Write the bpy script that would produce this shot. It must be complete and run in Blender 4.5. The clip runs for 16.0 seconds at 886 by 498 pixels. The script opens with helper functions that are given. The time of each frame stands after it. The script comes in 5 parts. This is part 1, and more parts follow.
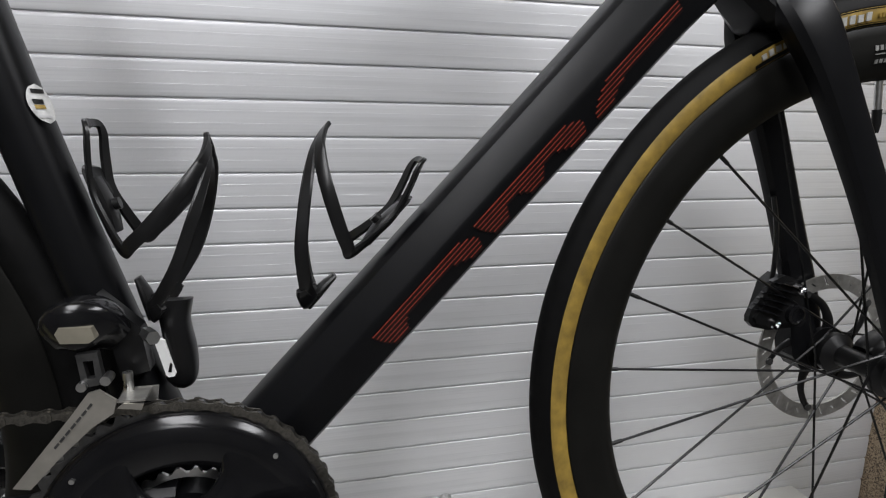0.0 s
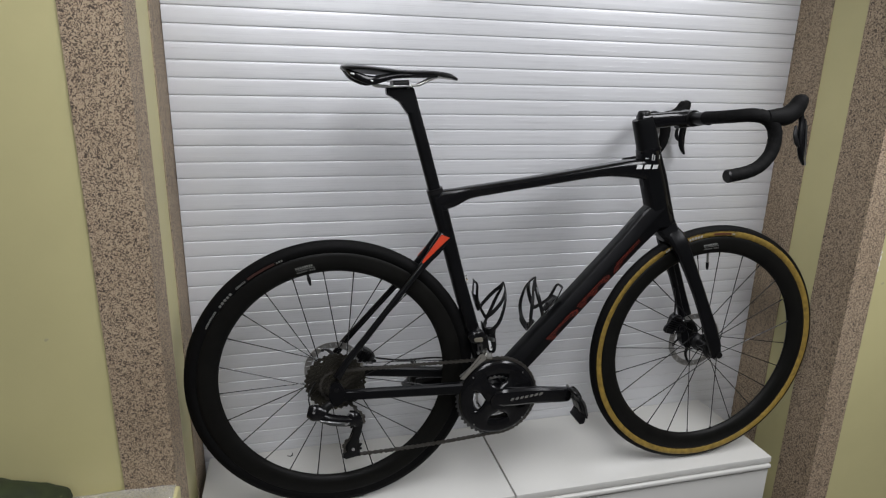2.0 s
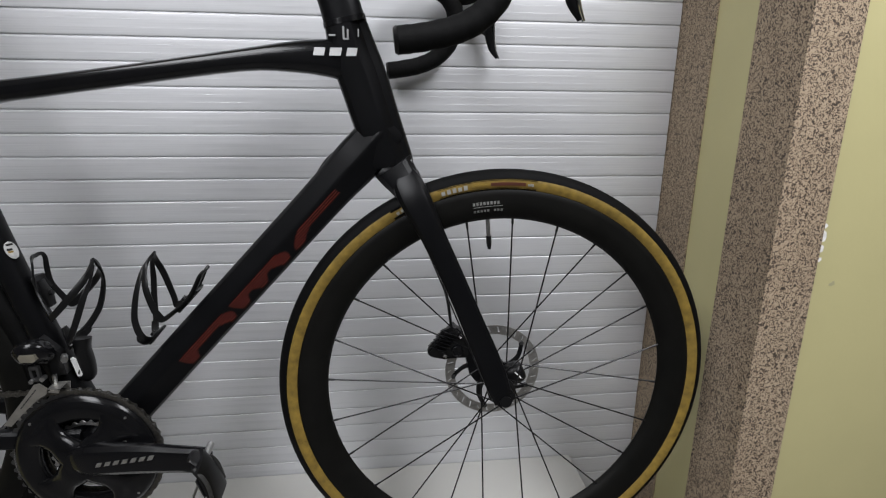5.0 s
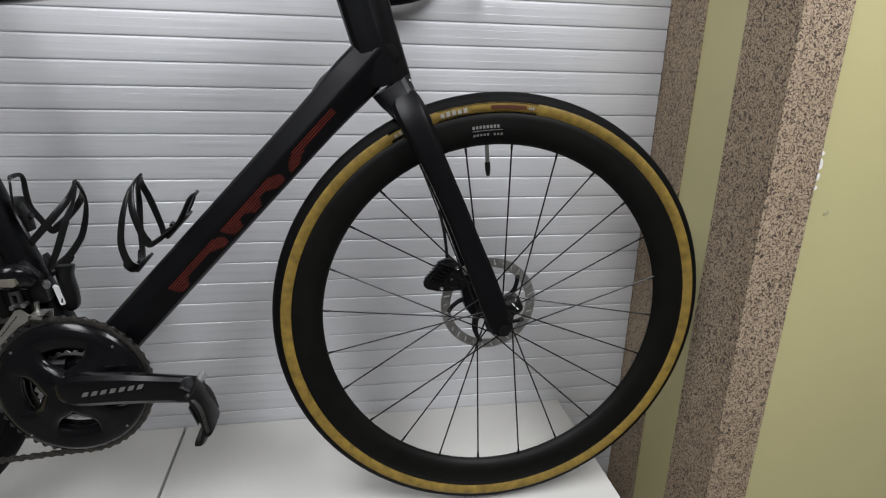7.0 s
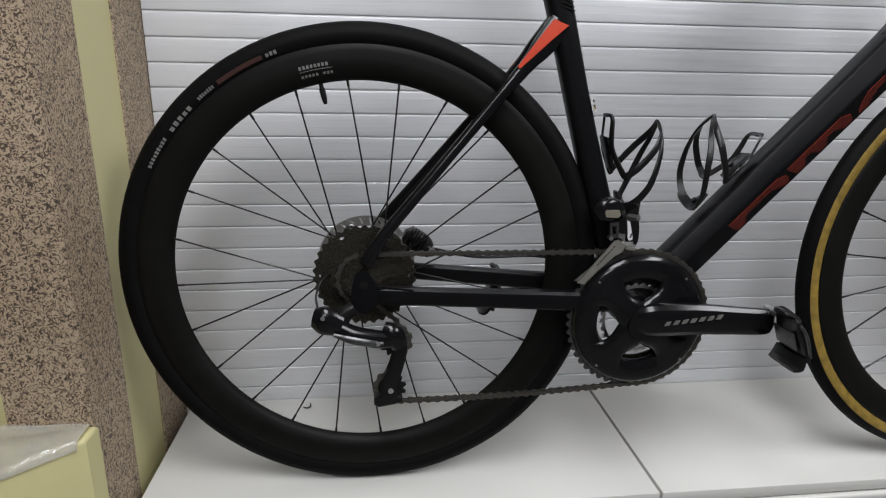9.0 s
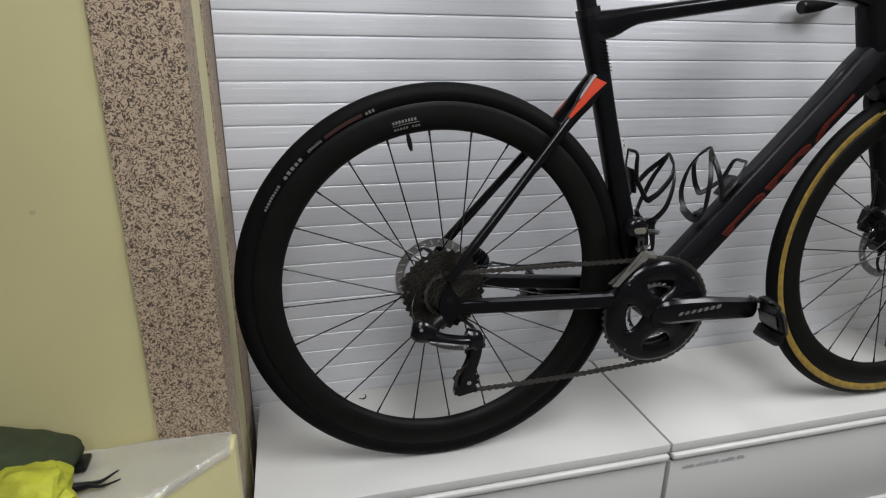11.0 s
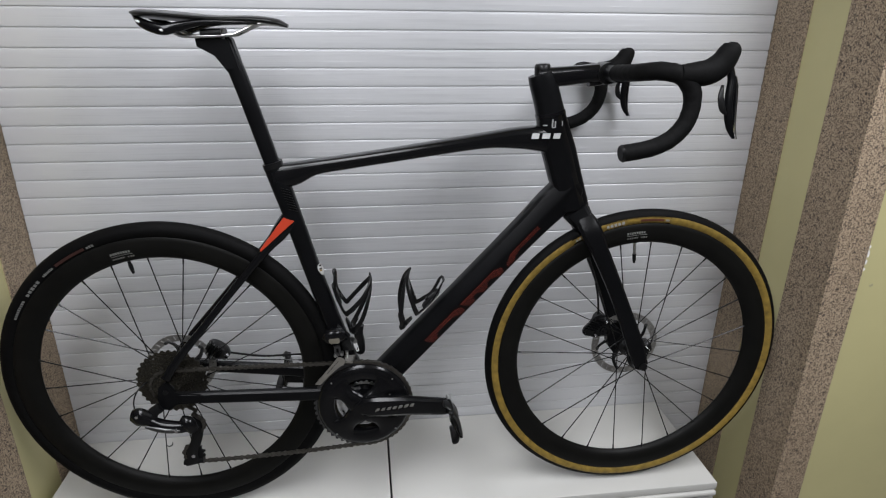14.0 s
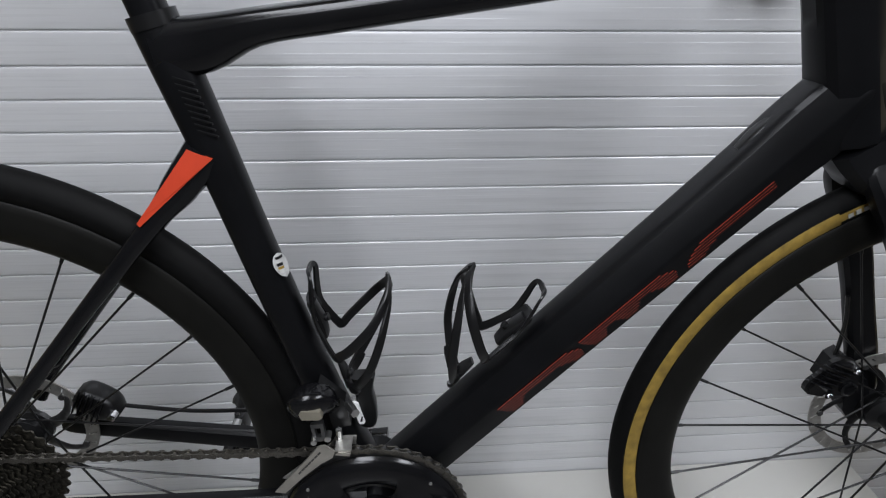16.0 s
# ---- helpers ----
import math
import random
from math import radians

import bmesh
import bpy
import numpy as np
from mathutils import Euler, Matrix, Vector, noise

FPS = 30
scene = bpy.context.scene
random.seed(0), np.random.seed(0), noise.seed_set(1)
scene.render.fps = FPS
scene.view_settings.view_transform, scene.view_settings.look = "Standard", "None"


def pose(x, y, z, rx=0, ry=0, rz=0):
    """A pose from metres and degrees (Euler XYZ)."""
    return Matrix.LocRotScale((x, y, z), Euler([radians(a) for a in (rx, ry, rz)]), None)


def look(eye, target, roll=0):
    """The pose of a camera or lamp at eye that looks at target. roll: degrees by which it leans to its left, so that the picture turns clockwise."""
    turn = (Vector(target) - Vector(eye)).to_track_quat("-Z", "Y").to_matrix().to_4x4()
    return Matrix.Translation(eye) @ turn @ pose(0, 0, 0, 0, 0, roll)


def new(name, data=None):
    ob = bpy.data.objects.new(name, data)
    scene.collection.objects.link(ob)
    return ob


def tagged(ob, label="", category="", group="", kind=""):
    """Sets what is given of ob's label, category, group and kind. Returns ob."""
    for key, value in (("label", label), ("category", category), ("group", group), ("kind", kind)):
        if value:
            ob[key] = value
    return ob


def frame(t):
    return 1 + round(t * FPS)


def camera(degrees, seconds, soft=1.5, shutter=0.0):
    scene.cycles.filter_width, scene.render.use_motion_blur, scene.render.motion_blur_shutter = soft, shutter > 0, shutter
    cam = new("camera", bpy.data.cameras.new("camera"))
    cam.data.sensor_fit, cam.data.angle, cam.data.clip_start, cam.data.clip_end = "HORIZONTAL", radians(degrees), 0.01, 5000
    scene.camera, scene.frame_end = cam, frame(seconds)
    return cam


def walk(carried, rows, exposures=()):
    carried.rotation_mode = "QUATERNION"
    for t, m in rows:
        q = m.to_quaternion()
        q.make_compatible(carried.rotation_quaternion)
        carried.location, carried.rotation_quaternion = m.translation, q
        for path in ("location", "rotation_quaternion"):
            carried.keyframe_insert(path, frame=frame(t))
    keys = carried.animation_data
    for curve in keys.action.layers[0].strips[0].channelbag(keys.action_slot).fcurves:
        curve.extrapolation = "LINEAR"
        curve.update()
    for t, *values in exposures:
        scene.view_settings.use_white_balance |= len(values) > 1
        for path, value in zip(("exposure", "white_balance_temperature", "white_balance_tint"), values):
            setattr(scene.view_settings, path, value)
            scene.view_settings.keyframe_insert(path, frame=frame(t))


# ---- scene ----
cam = camera(73.11, 16.0, soft=1.2)
# seconds, eye x y z, yaw, pitch, roll
PATH = [
    (0.0, -0.0120, -0.0164, 1.2234, -14.103, -12.200, -0.906),
    (0.5, -0.0478, -0.2325, 1.3300, -12.924, -13.347, -0.894),
    (1.0, -0.2252, -0.4823, 1.4798, -14.928, -13.798, -1.317),
    (1.5, -0.4353, -0.6661, 1.5334, -15.530, -14.615, -1.341),
    (2.0, -0.5448, -0.8547, 1.6689, -14.010, -15.584, -1.233),
    (2.5, -0.4467, -0.9935, 1.7064, -11.834, -15.699, -1.111),
    (3.0, -0.3007, -0.9641, 1.7298, -9.928, -16.299, -0.995),
    (3.5, -0.1655, -0.7806, 1.6970, -8.566, -16.712, -1.019),
    (4.0, -0.0006, -0.6529, 1.6499, -7.529, -16.881, -1.030),
    (4.5, 0.2148, -0.5186, 1.5890, -6.867, -17.318, -0.902),
    (5.0, 0.3021, -0.4120, 1.4610, -7.558, -16.305, -0.843),
    (5.2, 0.3282, -0.3831, 1.4177, -7.612, -16.673, -0.862),
    (7.3, 0.2362, -0.4246, 1.3692, -9.965, -18.042, -1.617),
    (7.5, 0.1337, -0.4332, 1.3573, -8.992, -17.800, -0.987),
    (8.0, -0.1777, -0.4505, 1.3230, -7.928, -15.670, -1.109),
    (8.5, -0.3326, -0.3874, 1.2755, -6.867, -16.406, -1.073),
    (9.0, -0.4555, -0.3775, 1.2622, -6.461, -15.927, -0.925),
    (9.2, -0.4948, -0.3662, 1.2645, -6.780, -16.012, -0.945),
    (11.3, -0.7063, -0.5362, 1.4554, -14.747, -19.192, -0.664),
    (11.5, -0.6855, -0.6179, 1.5262, -14.602, -19.292, -0.513),
    (12.0, -0.5261, -0.7278, 1.6212, -14.442, -19.932, -0.406),
    (12.5, -0.3483, -0.7110, 1.6442, -14.088, -19.598, -0.441),
    (13.0, -0.2047, -0.6168, 1.6594, -12.028, -19.016, -0.472),
    (13.5, -0.1068, -0.6432, 1.6869, -9.177, -19.517, -0.504),
    (14.0, -0.0690, -0.6888, 1.6887, -7.475, -20.991, -0.557),
    (14.5, -0.0953, -0.6009, 1.6543, -7.160, -23.064, -0.543),
    (15.0, -0.1432, -0.3950, 1.6026, -7.090, -24.581, -0.554),
    (15.5, -0.1301, -0.2439, 1.5536, -6.002, -26.861, -0.548),
    (16.0, -0.0533, -0.0651, 1.4917, -4.176, -27.498, -0.661),
]
# seconds, stops, kelvin and tint of the white balance
EXPOSURE = [(0.0, 0.2, 6600, 10), (0.5, 0.1, 6550, 10), (1.0, 0.0, 6500, 10), (2.0, -0.23, 6500, 10), (3.5, -0.32, 6450, 10), (5.0, -0.12, 6500, 10), (7.5, -0.03, 6500, 10), (9.0, 0.02, 6500, 10),
            (11.5, -0.06, 6450, 10), (12.5, -0.23, 6400, 10), (13.5, -0.22, 6380, 10), (14.3, -0.22, 6460, 10), (15.5, -0.08, 6310, 10), (16.0, 0.03, 6290, 10)]
walk(cam, [(t, pose(x, y, z, 90 + pitch, roll, yaw)) for t, x, y, z, yaw, pitch, roll in PATH], EXPOSURE)

# ---- world, lights, exposure ----
world = bpy.data.worlds.new("room_world")
scene.world = world
world.use_nodes = True
world.node_tree.nodes["Background"].inputs[0].default_value = (0.9, 0.95, 1.0, 1)
world.node_tree.nodes["Background"].inputs[1].default_value = 0.02


def area_lamp(name, at, aim, sx, sy, watts, colour):
    data = bpy.data.lights.new(name, "AREA")
    data.shape, data.size, data.size_y, data.energy, data.color = "RECTANGLE", sx, sy, watts, colour
    ob = new(name, data)
    ob.matrix_world = look(at, aim)
    return ob


LAMP = (0.945, 0.957, 1.0)
# unseen lamps without fixtures; these two are placed from the shadows they cast
area_lamp("unseen_overhead_light", (1.05, -0.60, 2.50), (1.05, -0.60, 0), 0.55, 1.5, 46, LAMP)
area_lamp("unseen_overhead_light", (-0.42, -0.66, 2.50), (-0.42, -0.66, 0), 0.55, 1.5, 39, LAMP)
# added fill from farther back, no known lamp hangs there
area_lamp("unseen_overhead_light", (-0.8, -2.5, 2.60), (-0.8, -2.5, 0), 0.55, 1.5, 26, LAMP)

# ---- materials ----


class Mat:
    """A node material with a Principled shader and short helpers to wire it."""

    def __init__(self, name, colour=(0.5, 0.5, 0.5), rough=0.5, metal=0.0, spec=0.5):
        self.m = bpy.data.materials.new(name)
        self.m.use_nodes = True
        self.t = self.m.node_tree
        self.p = self.t.nodes["Principled BSDF"]
        self.p.inputs["Base Color"].default_value = (*colour, 1)
        self.p.inputs["Roughness"].default_value = rough
        self.p.inputs["Metallic"].default_value = metal
        self.p.inputs["Specular IOR Level"].default_value = spec

    def node(self, kind, **sets):
        n = self.t.nodes.new(kind)
        for k, val in sets.items():
            n.inputs[k].default_value = val
        return n

    def link(self, a, b):
        self.t.links.new(a, b)

    def coord(self, scale=(1, 1, 1)):
        c = self.node("ShaderNodeTexCoord")
        mp = self.node("ShaderNodeMapping", Scale=scale)
        self.link(c.outputs["Object"], mp.inputs["Vector"])
        return mp.outputs["Vector"]

    def noise(self, scale, detail=4.0, rough=0.55, stretch=(1, 1, 1)):
        n = self.node("ShaderNodeTexNoise", Scale=scale, Detail=detail, Roughness=rough)
        self.link(self.coord(stretch), n.inputs["Vector"])
        return n.outputs["Fac"]

    def ramp(self, fac, stops):
        r = self.node("ShaderNodeValToRGB")
        e = r.color_ramp.elements
        while len(e) < len(stops):
            e.new(0.5)
        for el, (pos, col) in zip(e, stops):
            el.position, el.color = pos, (*col, 1)
        self.link(fac, r.inputs["Fac"])
        return r.outputs["Color"]

    def colour(self, fac, stops):
        out = self.ramp(fac, stops)
        self.link(out, self.p.inputs["Base Color"])
        return out

    def roughness(self, fac, lo, hi):
        r = self.node("ShaderNodeMapRange")
        r.inputs["To Min"].default_value, r.inputs["To Max"].default_value = lo, hi
        self.link(fac, r.inputs["Value"])
        self.link(r.outputs["Result"], self.p.inputs["Roughness"])

    def bump(self, fac, strength, distance):
        b = self.node("ShaderNodeBump", Strength=strength, Distance=distance)
        self.link(fac, b.inputs["Height"])
        self.link(b.outputs["Normal"], self.p.inputs["Normal"])


def mat_simple(name, c, rough, metal=0.0, spread=0.15, scale=60.0, spec=0.5, bump=0.0):
    a = Mat(name, c, rough, metal, spec)
    f = a.noise(scale)
    a.colour(f, [(0.3, tuple(v * (1 - spread) for v in c)), (0.7, tuple(min(1, v * (1 + spread)) for v in c))])
    g = a.noise(scale * 0.15, 6)
    a.roughness(g, rough * 0.8, min(1, rough * 1.25))
    if bump:
        a.bump(f, bump, 0.001)
    return a.m


def mat_shutter():
    a = Mat("shutter_aluminium", (0.55, 0.555, 0.575), 0.36, 0.32)
    streak = a.noise(9, 5, 0.6, (0.35, 1, 42))
    cloud = a.noise(3.1, 4)
    mix = a.node("ShaderNodeMath")
    mix.operation = "ADD"
    a.link(streak, mix.inputs[0])
    a.link(cloud, mix.inputs[1])
    a.colour(mix.outputs[0], [(0.7, (0.50, 0.505, 0.52)), (1.3, (0.60, 0.605, 0.62))])
    a.roughness(streak, 0.32, 0.5)
    a.bump(a.noise(14, 3, 0.5, (0.2, 1, 16)), 0.05, 0.002)
    return a.m


def mat_granite(name="washed_granite", keep=1.0):
    """keep below 1: shade painted into the colour, grains muted towards a flat brown."""
    a = Mat(name, (0.4, 0.33, 0.27), 0.75)
    shade_tone = (0.205, 0.160, 0.110)
    co = a.coord((1, 1, 1))
    warp = a.node("ShaderNodeTexNoise", Scale=90.0, Detail=2.0)
    a.link(co, warp.inputs["Vector"])
    vec = a.node("ShaderNodeMixRGB", Fac=0.035)
    a.link(co, vec.inputs["Color1"])
    a.link(warp.outputs["Color"], vec.inputs["Color2"])
    n1 = a.node("ShaderNodeTexNoise", Scale=262.0, Detail=1.5, Roughness=0.5)
    a.link(vec.outputs["Color"], n1.inputs["Vector"])
    grains = a.ramp(n1.outputs["Fac"], [(p, tuple(u * (1 - keep) + v * keep for u, v in zip(shade_tone, c))) for p, c in [(0.40, (0.050, 0.036, 0.025)), (0.455, (0.150, 0.110, 0.076)), (0.505, (0.358, 0.266, 0.178)), (0.62, (0.455, 0.366, 0.260)), (0.72, (0.32, 0.248, 0.168))]])
    big = a.noise(4.0, 4)
    tone = a.ramp(big, [(0.3, (0.86, 0.84, 0.82)), (0.7, (1.0, 1.0, 1.0))])
    m = a.node("ShaderNodeMixRGB", Fac=1.0)
    m.blend_type = "MULTIPLY"
    a.link(grains, m.inputs["Color1"])
    a.link(tone, m.inputs["Color2"])
    a.link(m.outputs["Color"], a.p.inputs["Base Color"])
    a.roughness(n1.outputs["Fac"], 0.6, 0.85)
    a.bump(n1.outputs["Fac"], 0.35, 0.002)
    return a.m


def mat_paint(name, c, rough=0.55, spread=0.06):
    a = Mat(name, c, rough)
    f = a.noise(2.3, 6, 0.6)
    a.colour(f, [(0.3, tuple(v * (1 - spread) for v in c)), (0.7, tuple(min(1, v * (1 + spread)) for v in c))])
    a.roughness(a.noise(7, 5), rough * 0.85, min(1, rough * 1.15))
    a.bump(a.noise(160, 3), 0.12, 0.001)
    return a.m


def mat_carbon(name, c, rough, spec=0.3):
    a = Mat(name, c, rough, 0.0, spec)
    f = a.noise(26, 6, 0.65)
    a.colour(f, [(0.35, tuple(v * 0.8 for v in c)), (0.7, tuple(v * 1.2 for v in c))])
    a.roughness(a.noise(9, 6, 0.6), rough * 0.75, rough * 1.3)
    a.bump(a.noise(420, 2), 0.03, 0.0005)
    return a.m


SHUTTER = mat_shutter()
GRANITE = mat_granite()
# same granite with the recess shade painted into its grains
GRANITE_SHADED = mat_granite("shaded_granite", 0.82)
YELLOW = mat_paint("pale_yellow_paint", (0.46, 0.42, 0.215), 0.5)
WHITE = mat_paint("white_lacquer", (0.485, 0.479, 0.452), 0.32, 0.025)
GAP = mat_simple("dark_gap", (0.03, 0.03, 0.03), 0.8)
FLOOR = mat_paint("grey_unseen_floor", (0.16, 0.155, 0.15), 0.35, 0.1)
# dark tone picked for the unseen walls, to keep reflections on black low
UNSEEN_WALL = mat_paint("dark_grey_unseen_wall", (0.14, 0.14, 0.14), 0.6, 0.1)
CEIL = mat_paint("white_ceiling_paint", (0.7, 0.7, 0.68), 0.8, 0.03)
FRAME = mat_carbon("satin_black_frame", (0.0032, 0.0033, 0.0038), 0.33, 0.165)
GLOSS = mat_carbon("gloss_black_paint", (0.004, 0.004, 0.0045), 0.16)
CARBON = mat_carbon("matt_carbon_rim", (0.0048, 0.0047, 0.0041), 0.46, 0.11)
RUBBER = mat_simple("black_tyre_rubber", (0.0028, 0.0028, 0.0028), 0.6, spread=0.25, scale=120, bump=0.1, spec=0.075)
TAN = mat_simple("tan_tyre_sidewall", (0.186, 0.121, 0.020), 0.55, spread=0.34, scale=70, bump=0.15)
TAPE = mat_simple("black_bar_tape", (0.0036, 0.0036, 0.0036), 0.7, spread=0.3, scale=240, bump=0.25, spec=0.10)
PLASTIC = mat_simple("black_plastic", (0.005, 0.005, 0.0052), 0.32, spread=0.2, spec=0.28)
STEEL = mat_simple("brushed_steel", (0.55, 0.55, 0.54), 0.28, 1.0, 0.12, 200)
CHROME = mat_simple("polished_steel", (0.75, 0.75, 0.76), 0.1, 1.0, 0.05, 90)
DARK_STEEL = mat_simple("dark_grey_metal", (0.11, 0.11, 0.11), 0.34, 0.9, 0.25, 160)
COG = mat_simple("worn_cog_steel", (0.075, 0.070, 0.058), 0.30, 0.9, 0.6, 320)
CHAIN = mat_simple("oily_chain_steel", (0.12, 0.113, 0.10), 0.34, 0.9, 0.35, 400)
RED = mat_simple("red_orange_paint", (0.38, 0.035, 0.012), 0.5, spread=0.06, spec=0.2)
DECAL = mat_simple("white_decal", (0.75, 0.75, 0.74), 0.45, spread=0.05)
BADGE = mat_simple("satin_white_decal", (0.55, 0.55, 0.545), 0.4, spread=0.06)
GREY_DECAL = mat_simple("grey_decal", (0.33, 0.33, 0.33), 0.45, spread=0.08)

# ---- mesh helpers ----


def part(name, bm, material, parent=None, label="", smooth=True, tilt=None, sharp=38):
    me = bpy.data.meshes.new(name)
    bmesh.ops.recalc_face_normals(bm, faces=bm.faces[:])
    for f in bm.faces:
        f.smooth = smooth
    bm.to_mesh(me)
    bm.free()
    for m in material if isinstance(material, (list, tuple)) else [material]:
        me.materials.append(m)
    if smooth:
        me.set_sharp_from_angle(angle=radians(sharp))
    ob = new(name, me)
    if parent is not None:
        ob.parent = parent
    if tilt is not None:
        ob.matrix_local = tilt
    if label:
        ob["label"] = label
    return ob


def box(bm, x0, x1, y0, y1, z0, z1, bevel=0.0, seg=2):
    vs = [bm.verts.new((x, y, z)) for z in (z0, z1) for y in (y0, y1) for x in (x0, x1)]
    fs = [bm.faces.new([vs[i] for i in q]) for q in ((0, 1, 3, 2), (4, 6, 7, 5), (0, 4, 5, 1), (2, 3, 7, 6), (0, 2, 6, 4), (1, 5, 7, 3))]
    if bevel:
        es = list({e for f in fs for e in f.edges})
        bmesh.ops.bevel(bm, geom=es, offset=bevel, segments=seg, profile=0.5, affect="EDGES")
    return bm


def spline(pts, k=6):
    """A smooth curve through points, k steps to each stretch."""
    p = [np.array(q, float) for q in pts]
    p = [2 * p[0] - p[1], *p, 2 * p[-1] - p[-2]]
    out = []
    for i in range(1, len(p) - 2):
        a, b, c, d = p[i - 1:i + 3]
        for j in range(k):
            t = j / k
            out.append(0.5 * (2 * b + (c - a) * t + (2 * a - 5 * b + 4 * c - d) * t * t + (3 * b - a - 3 * c + d) * t ** 3))
    out.append(p[-2])
    return out


def loft(bm, pts, ra, rb=None, n=14, power=2.0, side=(0, 1, 0), k=6, caps=True, closed=False, shift=0.0):
    """A tube along pts; ra is half its size in the plane across side, rb along side; power over 2 gives a boxier section."""
    rb = ra if rb is None else rb
    ra = [ra] * len(pts) if isinstance(ra, (int, float)) else ra
    rb = [rb] * len(pts) if isinstance(rb, (int, float)) else rb
    if k > 1:
        q = spline([(*p, a, b) for p, a, b in zip(pts, ra, rb)], k)
    else:
        q = [np.array((*p, a, b), float) for p, a, b in zip(pts, ra, rb)]
    side = np.array(side, float)
    rings = []
    m = len(q)
    for i in range(m):
        if closed:
            d = q[(i + 1) % m][:3] - q[i - 1][:3]
        else:
            d = q[min(i + 1, m - 1)][:3] - q[max(i - 1, 0)][:3]
        d = d / (np.linalg.norm(d) + 1e-12)
        s = side - d * side.dot(d)
        if np.linalg.norm(s) < 0.2:
            alt = np.array((1.0, 0, 0)) if abs(d[0]) < 0.9 else np.array((0, 0, 1.0))
            s = alt - d * alt.dot(d)
        s = s / np.linalg.norm(s)
        u = np.cross(d, s)
        ring = []
        for j in range(n):
            w = 2 * math.pi * (j + shift) / n
            c, e = math.cos(w), math.sin(w)
            c = math.copysign(abs(c) ** (2 / power), c)
            e = math.copysign(abs(e) ** (2 / power), e)
            ring.append(bm.verts.new(q[i][:3] + u * c * q[i][3] + s * e * q[i][4]))
        rings.append(ring)
    last = m if closed else m - 1
    for i in range(last):
        a, b = rings[i], rings[(i + 1) % m]
        for j in range(n):
            bm.faces.new((a[j], a[(j + 1) % n], b[(j + 1) % n], b[j]))
    if caps and not closed:
        bm.faces.new(rings[0])
        bm.faces.new(rings[-1][::-1])
    return bm


def lathe(bm, profile, centre=(0, 0, 0), n=48, closed=True, slots=None):
    """Turns a profile of (radius, y) round an axis along y."""
    rows = []
    for j in range(n):
        w = 2 * math.pi * j / n
        rows.append([bm.verts.new((centre[0] + r * math.cos(w), centre[1] + y, centre[2] + r * math.sin(w))) for r, y in profile])
    m = len(profile)
    for j in range(n):
        a, b = rows[j], rows[(j + 1) % n]
        for i in range(m if closed else m - 1):
            f = bm.faces.new((a[i], a[(i + 1) % m], b[(i + 1) % m], b[i]))
            if slots:
                f.material_index = slots[i]
    return bm


def plate(bm, outline, y0, y1, holes=(), bevel=0.0):
    """A flat plate of an outline in x and z, from y0 to y1."""
    def loop(o, y):
        vs = [bm.verts.new((x, y, z)) for x, z in o]
        return vs, [bm.edges.new((vs[i], vs[(i + 1) % len(vs)])) for i in range(len(vs))]
    front, back = [], []
    fe, be = [], []
    for o in (outline, *holes):
        v1, e1 = loop(o, y0)
        v2, e2 = loop(o, y1)
        fe += e1
        be += e2
        for i in range(len(o)):
            j = (i + 1) % len(o)
            bm.faces.new((v1[i], v1[j], v2[j], v2[i]))
    bmesh.ops.triangle_fill(bm, use_beauty=True, use_dissolve=False, edges=fe)
    bmesh.ops.triangle_fill(bm, use_beauty=True, use_dissolve=False, edges=be)
    return bm


def ring_pts(cx, cz, r, n, a0=0.0, a1=2 * math.pi):
    return [(cx + r * math.cos(a0 + (a1 - a0) * i / n), cz + r * math.sin(a0 + (a1 - a0) * i / n)) for i in range(n)]


def rod(bm, a, b, r, n=8):
    return loft(bm, [a, b], r, n=n, k=1, side=(0.13, 0.97, 0.21))


def structure(name, bm, material, label, category="", smooth=False):
    return tagged(part(name, bm, material, None, label, smooth), label, category, kind="structure")


# ---- the room ----
TOP = 0.672       # top of the white cabinets
SH_Y = 0.6625     # face of the shutter
XL, XR = -0.812, 0.874   # side reveals of the recess
WALL_Y = 0.335    # face of the outer wall
CEILING = 2.8

# unseen plain floor and ceiling, added to close the room for bounce light
structure("floor", box(bmesh.new(), -3.0, 3.0, -3.6, 0.9, -0.1, 0.0), FLOOR, "unseen plain grey floor", "floor")
structure("ceiling", box(bmesh.new(), -3.0, 3.0, -3.6, 0.9, CEILING, CEILING + 0.1), CEIL, "plain white painted ceiling", "ceiling")
# three unseen walls, added dark to cut bounce and keep blacks deep
structure("unseen_wall_south", box(bmesh.new(), -3.1, 3.1, -3.7, -3.6, 0.0, CEILING), UNSEEN_WALL, "unseen wall, made dark grey to cut bounce light", "wall")
structure("unseen_wall_west", box(bmesh.new(), -3.1, -3.0, -3.6, 0.9, 0.0, CEILING), UNSEEN_WALL, "unseen wall, made dark grey to cut bounce light", "wall")
structure("unseen_wall_east", box(bmesh.new(), 3.0, 3.1, -3.6, 0.9, 0.0, CEILING), UNSEEN_WALL, "unseen wall, made dark grey to cut bounce light", "wall")
PIER_L, PIER_R = -0.912, 0.950
structure("wall_north_left", box(bmesh.new(), -3.0, PIER_L, WALL_Y, 0.9, 0.0, CEILING), YELLOW, "pale yellow painted wall beside the shutter recess", "wall")
structure("wall_north_right", box(bmesh.new(), PIER_R, 3.0, WALL_Y, 0.9, 0.0, CEILING), YELLOW, "pale yellow painted wall with a chipped edge", "wall")
structure("wall_above_shutter", box(bmesh.new(), PIER_L, PIER_R, WALL_Y, 0.9, 2.30, CEILING), YELLOW, "pale yellow painted wall over the shutter", "wall")


